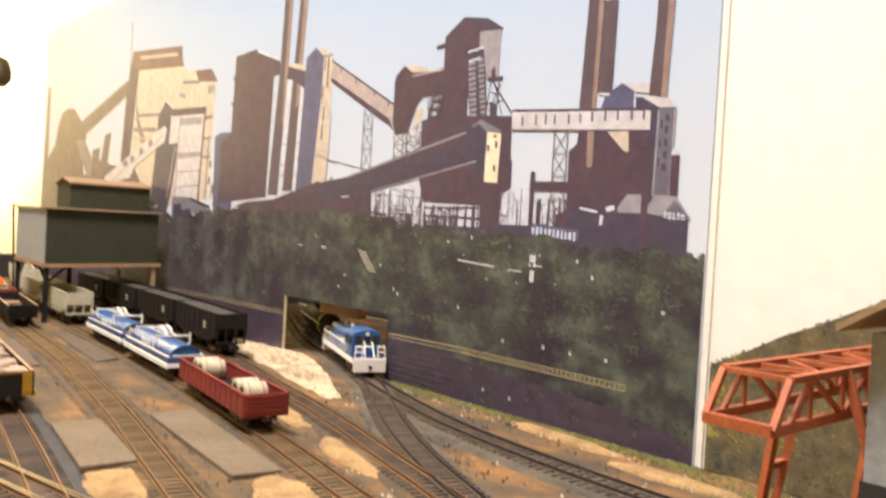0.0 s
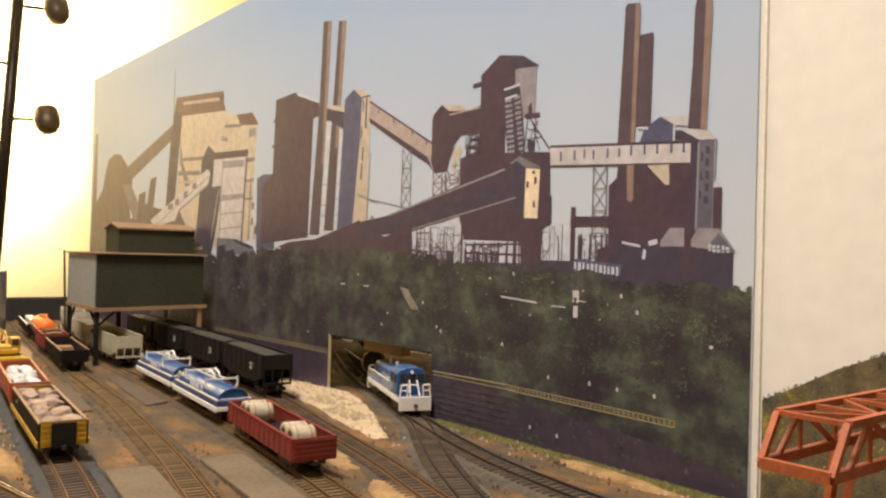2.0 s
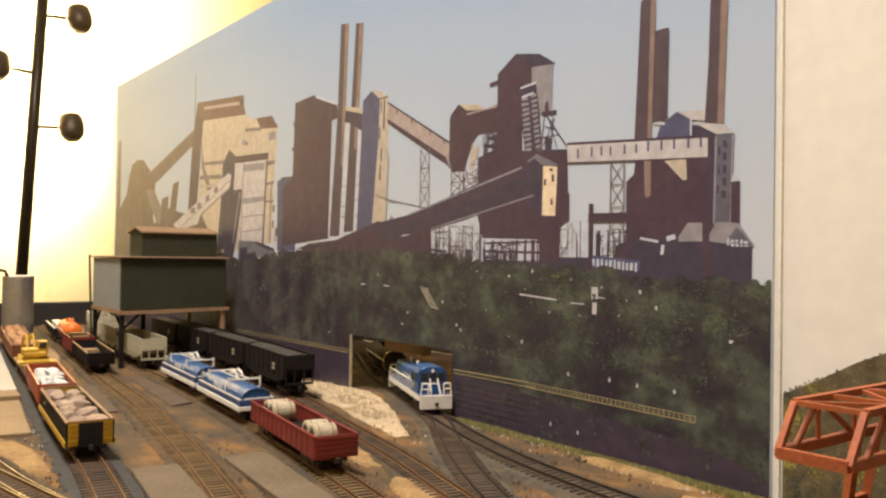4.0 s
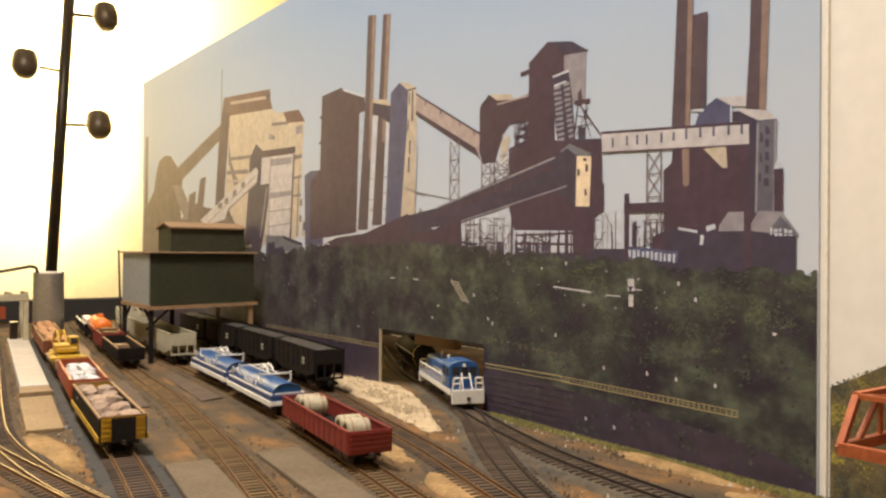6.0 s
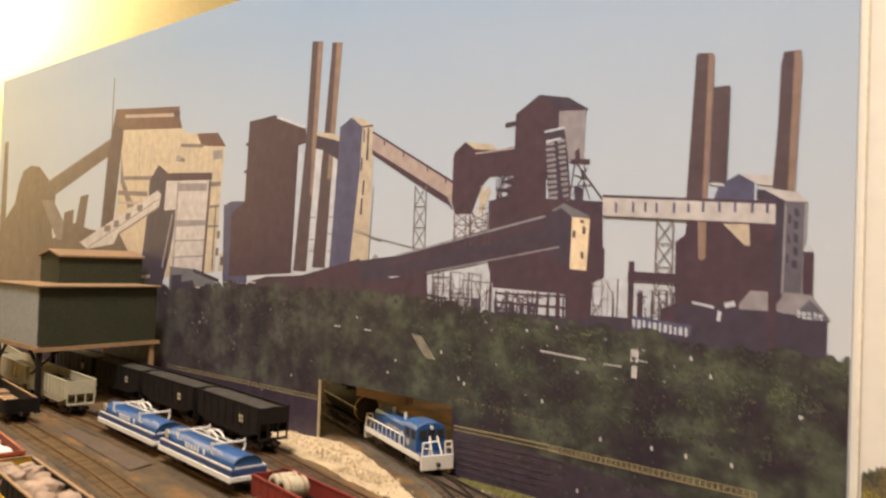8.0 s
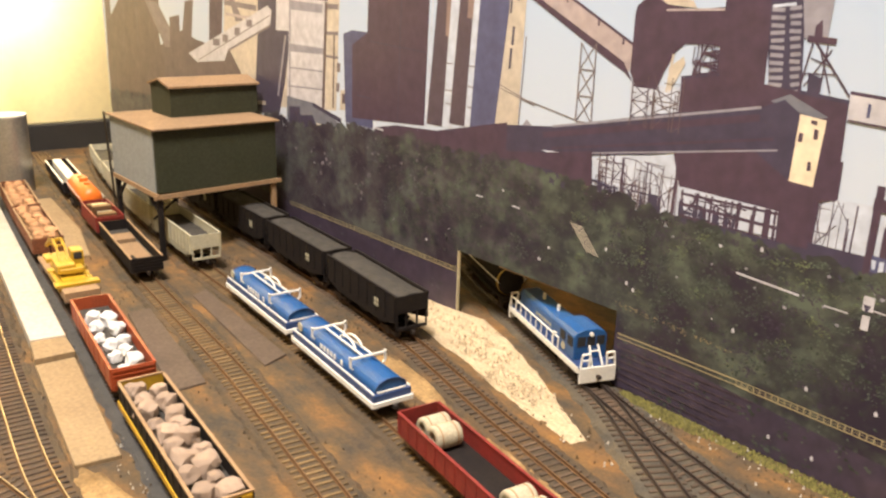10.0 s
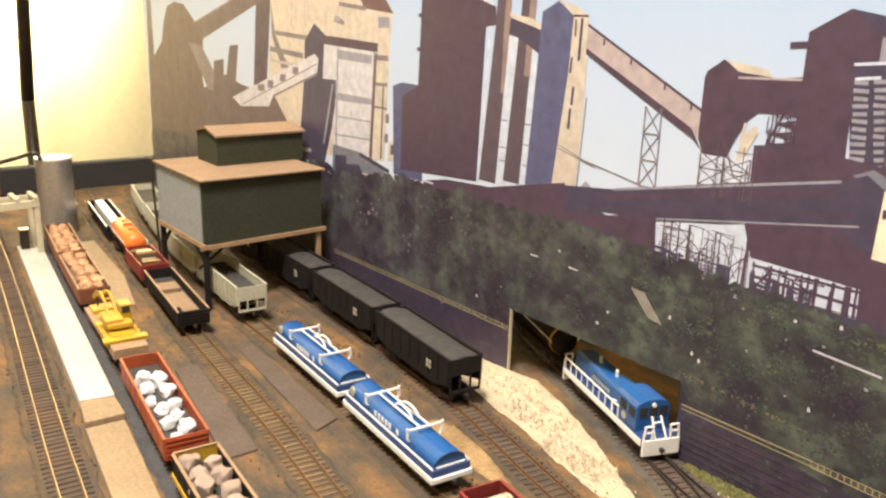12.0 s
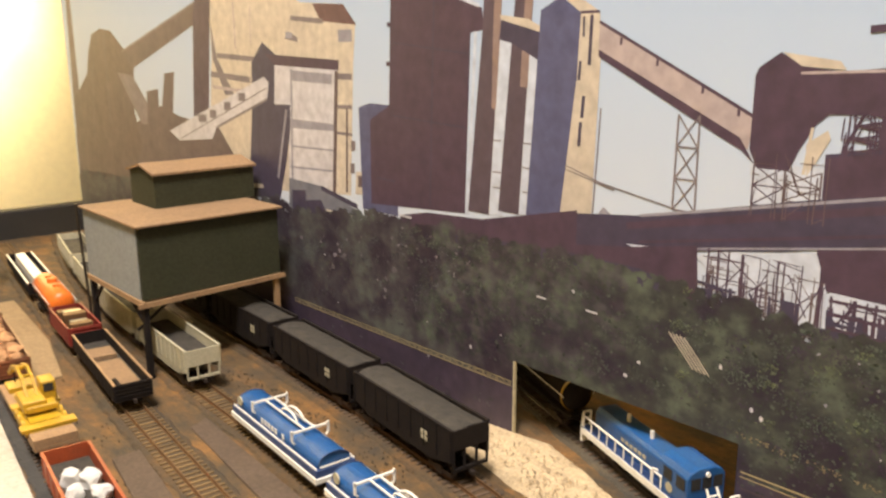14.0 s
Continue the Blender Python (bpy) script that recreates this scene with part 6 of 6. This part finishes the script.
def crane_car(m):
    car = thing("crane_wagon", m, "yellow railway crane on a brown flat wagon", "rail crane", "model rail wagons")
    running_gear(car, 0.160)
    part("deck", boxes((-0.08, 0.08, -0.0165, 0.0165, 0.0115, 0.0150)), M["wood"], car, "brown flat deck", bevel=0.0005)
    part("end_box", boxes((0.064, 0.080, -0.0165, 0.0165, 0.0150, 0.0215)), M["wood"], car, "brown end bulkhead")
    part("carriage", boxes((-0.005, 0.060, -0.0155, 0.0155, 0.0150, 0.0205), (0.004, 0.050, -0.012, 0.012, 0.0205, 0.0235)), M["yellow"], car, "yellow carriage", bevel=0.0006)
    for x in (0.008, 0.022, 0.036, 0.050):
        for s in (-1, 1):
            bm = bmesh.new()
            rod(bm, (x, s * 0.0150, 0.0185), (x, s * 0.0175, 0.0185), 0.0045, 14)
            part("road_wheel", bm, M["yellow"], car)
    part("outrigger", boxes((0.048, 0.060, -0.021, 0.021, 0.0210, 0.0235)), M["yellow"], car)
    part("outrigger", boxes((-0.003, 0.008, -0.019, 0.019, 0.0210, 0.0235)), M["yellow"], car)
    bm = bmesh.new()
    rod(bm, (0.02, 0, 0.0235), (0.02, 0, 0.0265), 0.012, 24)
    part("turntable", bm, M["yellow"], car)
    part("house", boxes((0.002, 0.034, -0.014, 0.004, 0.0265, 0.036), (0.022, 0.036, -0.012, 0.012, 0.0265, 0.032)), M["yellow"], car, "yellow engine house", bevel=0.0008)
    cab = part("cab", boxes((-0.004, 0.014, 0.004, 0.016, 0.0265, 0.044)), M["yellow"], car, "yellow driver's cab", bevel=0.0008)
    part("window", boxes((0.0, 0.010, 0.0162, 0.0165, 0.035, 0.042)), M["dark"], cab)
    part("window", boxes((0.0142, 0.0145, 0.006, 0.014, 0.035, 0.042)), M["dark"], cab)
    for y in (-0.008, 0.000):
        bm = bmesh.new()
        pts = [(0.02, y, 0.034), (0.004, y, 0.046), (-0.016, y, 0.050), (-0.040, y, 0.044), (-0.066, y, 0.030)]
        for a, b in zip(pts, pts[1:]):
            beam(bm, a, b, 0.0022, 0.0034)
        part("boom", bm, M["yellow"], car)
    for x, z in ((0.0, 0.0478), (-0.02, 0.049), (-0.045, 0.0415), (-0.062, 0.0325)):
        bm = bmesh.new()
        beam(bm, (x, -0.008, z), (x, 0.0, z), 0.002, 0.002)
        part("boom_tie", bm, M["yellow"], car)
    bm = bmesh.new()
    rod(bm, (-0.066, -0.004, 0.030), (-0.066, -0.004, 0.019), 0.0006, 6)
    part("hoist_rope", bm, M["black"], car)
    part("toolbox", boxes((-0.072, -0.05, -0.012, 0.010, 0.0150, 0.0195), (-0.04, -0.018, -0.010, 0.012, 0.0150, 0.0185)), M["yellow"], car)
    return car


crane_car(at_track("B", 0.285))

# track C
c1 = at_track("C", 0.345)
black_gon = gondola(0.170, 0.0265, "black", "black gondola wagon with pale plates inside", rim="wood", m=c1)
part("floor_load", boxes((-0.015, 0.078, -0.013, 0.013, 0.0137, 0.0155)), M["roof"], black_gon, "dusty wooden load")
part("plate", boxes((-0.050, -0.022, -0.012, 0.012, 0.0137, 0.0185)), M["roof"], black_gon, "pale plates")
part("bar", boxes((0.045, 0.070, -0.009, -0.006, 0.0156, 0.0185)), M["black"], black_gon)
c2 = at_track("C", 0.487)
red_car = gondola(0.095, 0.030, "red", "red wagon loaded with rusty scrap", m=c2, ribs=7)
for k in range(5):
    part("scrap", boxes((-0.038 + k * 0.016, -0.026 + k * 0.016, -0.012 + (k % 2) * 0.004, 0.010 + (k % 3) * 0.001, 0.0137, 0.0285 + 0.0025 * (k % 3))), M["steel" if k % 2 else "rust"], red_car, bevel=0.0006)


def tank_car(m, mat, L, label, hump=True, ring=""):
    car = thing("tank_wagon", m, label, "rail wagon", "model rail wagons")
    running_gear(car, L, 0.024)
    r = 0.0145
    part("frame", boxes((-L / 2, L / 2, -0.012, 0.012, 0.0115, 0.014)), M["black"], car)
    bm = bmesh.new()
    prof = [(-L / 2 + 0.003, 0.004), (-L / 2 + 0.0045, 0.010), (-L / 2 + 0.009, r), (L / 2 - 0.009, r), (L / 2 - 0.0045, 0.010), (L / 2 - 0.003, 0.004)]
    rings = [[bm.verts.new((x, q * math.cos(k * math.tau / 24), 0.0285 + q * math.sin(k * math.tau / 24))) for k in range(24)] for x, q in prof]
    for a, b in zip(rings, rings[1:]):
        for k in range(24):
            bm.faces.new((a[k], a[(k + 1) % 24], b[(k + 1) % 24], b[k]))
    bm.faces.new(rings[0][::-1])
    bm.faces.new(rings[-1])
    tank = part("tank", bm, M[mat], car, smooth=True)
    if hump:
        bm = bmesh.new()
        rod(bm, (0, 0, 0.040), (0, 0, 0.0475), 0.006, 18)
        part("dome", bm, M[mat], tank)
        for s in (-1, 1):
            bm = bmesh.new()
            rod(bm, (s * L * 0.2, 0, 0.0425), (s * L * 0.2, 0, 0.0455), 0.004, 14)
            part("hatch", bm, M[mat], tank)
    if ring:
        bm = bmesh.new()
        rod(bm, (L / 2 - 0.0092, 0, 0.0285), (L / 2 - 0.0122, 0, 0.0285), r + 0.0004, 28)
        part("band", bm, M[ring], tank, "yellow band")
    for s in (-1, 1):
        bm = bmesh.new()
        rod(bm, (-L / 2 + 0.006, s * 0.0155, 0.031), (L / 2 - 0.006, s * 0.0155, 0.031), 0.0005, 6)
        for k in range(5):
            x = (-0.5 + k / 4) * (L - 0.014)
            rod(bm, (x, s * 0.0155, 0.031), (x, s * 0.0142, 0.0285), 0.0004, 5)
        part("handrail", bm, M["white"], car)
    return car


tank_car(at_track("C", 0.602), "bright_orange", 0.122, "bright orange tank wagon with a round dome")
flat = gondola(0.190, 0.0250, "black", "black low-sided wagon with white strips on top", m=at_track("C", 0.775), ribs=16, rim="white")
part("load", boxes((-0.09, 0.09, -0.0065, 0.0065, 0.0137, 0.0262)), M["white"], flat, "white strip load", bevel=0.0006)

gondola(0.165, 0.034, "orange", "orange red high-sided wagon at the far end of the layout", m=pose(-0.352, 1.08, RAIL_TOP, 0, 0, 0), ribs=10)

# track E
hopper(0.140, 0.0415, "hopper_grey", "empty", "light grey hopper wagon with ribbed sides, nearly empty", 12, at_track("E", 0.330))
hopper(0.155, 0.0420, "hopper_grey", "empty", "light grey hopper wagon with ribbed sides, nearly empty", 12, at_track("E", 0.487))
hopper(0.155, 0.0400, "hopper_grey", "empty", "light grey hopper wagon with ribbed sides, nearly empty", 12, at_track("E", 0.652))
hopper(0.155, 0.0400, "hopper_grey", "empty", "light grey hopper wagon with ribbed sides, nearly empty", 12, at_track("E", 0.817))
first = coil_car(at_track("E", 0.092))
copy_thing(first, at_track("E", -0.072))
e3 = at_track("E", -0.268)
red_gon = gondola(0.166, 0.0268, "red", "oxide red gondola wagon carrying wrapped steel coils", m=e3, ribs=14)


def coil(m, x, r, w):
    ob = thing("steel_coil", m @ pose(x, 0, 0.0137 + r * 0.94), "wrapped steel coil lying in a red gondola wagon", "steel coil", "steel coils")
    bm = bmesh.new()
    n = 28
    rings = [[bm.verts.new((q * math.cos(k * math.tau / n), s * w / 2, q * math.sin(k * math.tau / n))) for k in range(n)] for q, s in ((r * 0.35, -1), (r * 0.93, -1), (r, -0.9), (r, 0.9), (r * 0.93, 1), (r * 0.35, 1))]
    rings.append(rings[0])
    for a, b in zip(rings, rings[1:]):
        for k in range(n):
            bm.faces.new((a[k], a[(k + 1) % n], b[(k + 1) % n], b[k]))
    roll = part("roll", bm, M["coil_steel"], ob, smooth=True)
    for s in (-0.3, 0.3):
        bm = bmesh.new()
        rod(bm, (0, s * w - 0.0006, 0), (0, s * w + 0.0006, 0), r * 1.015, n)
        part("strap", bm, M["wood"], roll)


for x in (-0.060, -0.046, 0.040, 0.055):
    coil(e3, x, 0.0086, 0.020 if x < 0 else 0.018)

# track F
for y in (0.032, 0.188, 0.345, 0.502):
    hopper(0.146, 0.0455, "black", "coal", "black hopper wagon heaped with coal", 9, at_track("F", y))


# ---- the blue switcher ----
def switcher(m):
    car = thing("switcher_locomotive", m, "blue and white diesel switcher coming out of the backdrop", "locomotive")
    L, W = 0.138, 0.034
    h = L / 2
    for s in (-1, 1):
        truck(car, s * 0.042)
    couplers(car, h)
    part("frame", boxes((-h, h, -W / 2 + 0.0008, W / 2 - 0.0008, 0.0105, 0.0165)), M["black"], car, "black frame")
    part("fuel_tank", boxes((-0.022, 0.022, -0.014, 0.014, 0.0035, 0.0105)), M["black"], car, bevel=0.001)
    part("walkway", boxes((-h, h, -W / 2, W / 2, 0.0165, 0.0178)), M["navy"], car, "blue walkway")
    for s in (-1, 1):
        part("side_sill", boxes((-h + 0.002, h - 0.002, s * W / 2 - 0.0007, s * W / 2 + 0.0007, 0.0120, 0.0172)), M["white"], car, "white side stripe")
        part("pilot", boxes((s * h - 0.0010, s * h + 0.0010, -W / 2, W / 2, 0.0035, 0.0178)), M["white"], car, "white pilot plate", bevel=0.0005)
        bm = boxes()
        for y in (-0.016, -0.0085, 0.0085, 0.016):
            rod(bm, (s * h, y, 0.0178), (s * h, y * 0.92, 0.0295), 0.0009, 6)
        for y in (-1, 1):
            rod(bm, (s * h, y * 0.0150, 0.0295), (s * h, y * 0.0082, 0.0295), 0.0009, 6)
            rod(bm, (s * h, y * 0.0158, 0.0240), (s * h, y * 0.0085, 0.0240), 0.0007, 6)
        part("end_railing", bm, M["white"], car, "white end railing")
        bm = bmesh.new()
        n = 9
        for k in range(n + 1):
            x = -h + 0.003 + (L - 0.042) * k / n
            rod(bm, (x, s * (W / 2 - 0.0006), 0.0178), (x, s * (W / 2 - 0.0006), 0.0275), 0.0006, 6)
        rod(bm, (-h + 0.003, s * (W / 2 - 0.0006), 0.0275), (-h + 0.003 + L - 0.042, s * (W / 2 - 0.0006), 0.0275), 0.0008, 6)
        part("handrail", bm, M["white"], car, "white handrail")
    bm = bmesh.new()
    arc = [(-0.0105, 0.0178), (-0.0105, 0.034), (-0.008, 0.0375), (0.008, 0.0375), (0.0105, 0.034), (0.0105, 0.0178)]
    prism(bm, arc, -h + 0.010, 0.026, "x")
    hood = part("hood", bm, M["blue"], car, "glossy blue engine hood", bevel=0.0006)
    for k in range(5):
        for s in (-1, 1):
            part("hood_door", boxes((-0.046 + k * 0.014, -0.034 + k * 0.014, s * 0.0106 - 0.0002, s * 0.0106 + 0.0003, 0.020, 0.033)), M["blue"], hood)
    for x in (-0.030, -0.002):
        bm = bmesh.new()
        rod(bm, (x, 0, 0.0372), (x, 0, 0.0435), 0.0016, 10)
        part("exhaust_pipe", bm, M["white"], hood, "pale exhaust pipe")
    bm = bmesh.new()
    arc = [(-0.0155, 0.0178), (-0.0155, 0.0385), (-0.0125, 0.0425), (-0.006, 0.0448), (0.006, 0.0448), (0.0125, 0.0425), (0.0155, 0.0385), (0.0155, 0.0178)]
    prism(bm, arc, 0.026, 0.055, "x")
    cab = part("cab", bm, M["blue"], car, "glossy blue cab", bevel=0.0006)
    for s in (-1, 1):
        for x in (0.0315, 0.0445):
            part("window", boxes((x, x + 0.0085, s * 0.0158 - 0.0002, s * 0.0158 + 0.0002, 0.029, 0.0375)), M["dark"], cab, "dark window")
    for y in (-0.0125, -0.0035, 0.0055):
        part("window", boxes((0.0552, 0.0555, y, y + 0.0075, 0.0300, 0.0385)), M["dark"], cab, "dark window")
    bm = bmesh.new()
    rod(bm, (0.0378, -0.0158, 0.0238), (0.0378, -0.0161, 0.0238), 0.0035, 18)
    part("emblem", bm, M["hopper_grey"], cab, "pale round emblem")
    for k in range(6):
        part("lettering_bar", boxes((-0.024 + k * 0.0052, -0.0205 + k * 0.0052, -0.0110, -0.0107, 0.026, 0.029)), M["hopper_grey"], hood)
    bm = bmesh.new()
    rod(bm, (0.0555, 0, 0.0405), (0.0568, 0, 0.0405), 0.0018, 12)
    part("headlight", bm, M["white"], cab)
    bm = bmesh.new()
    for y in (-0.005, 0.005):
        rod(bm, (h - 0.001, y, 0.0178), (0.060, y * 0.8, 0.033), 0.0009, 6)
    rod(bm, (0.0625, -0.0042, 0.0285), (0.0625, 0.0042, 0.0285), 0.0007, 6)
    part("step_ladder", bm, M["white"], car, "white steps")
    bm = bmesh.new()
    rod(bm, (0.026, -0.0158, 0.030), (0.022, -0.0172, 0.030), 0.0007, 6)
    rod(bm, (0.022, -0.0172, 0.030), (0.022, -0.0172, 0.0178), 0.0007, 6)
    part("grab_rail", bm, M["white"], car)
    return car


g = pose(0.0055, -0.1365, RAIL_TOP, 0, 0, -111.5) @ Matrix.Diagonal((1.10, 1, 1, 1))
switcher(g)
tank_car(at_track("G", 0.022), "black", 0.140, "black tank wagon with a yellow band behind the switcher", hump=True, ring="yellow")
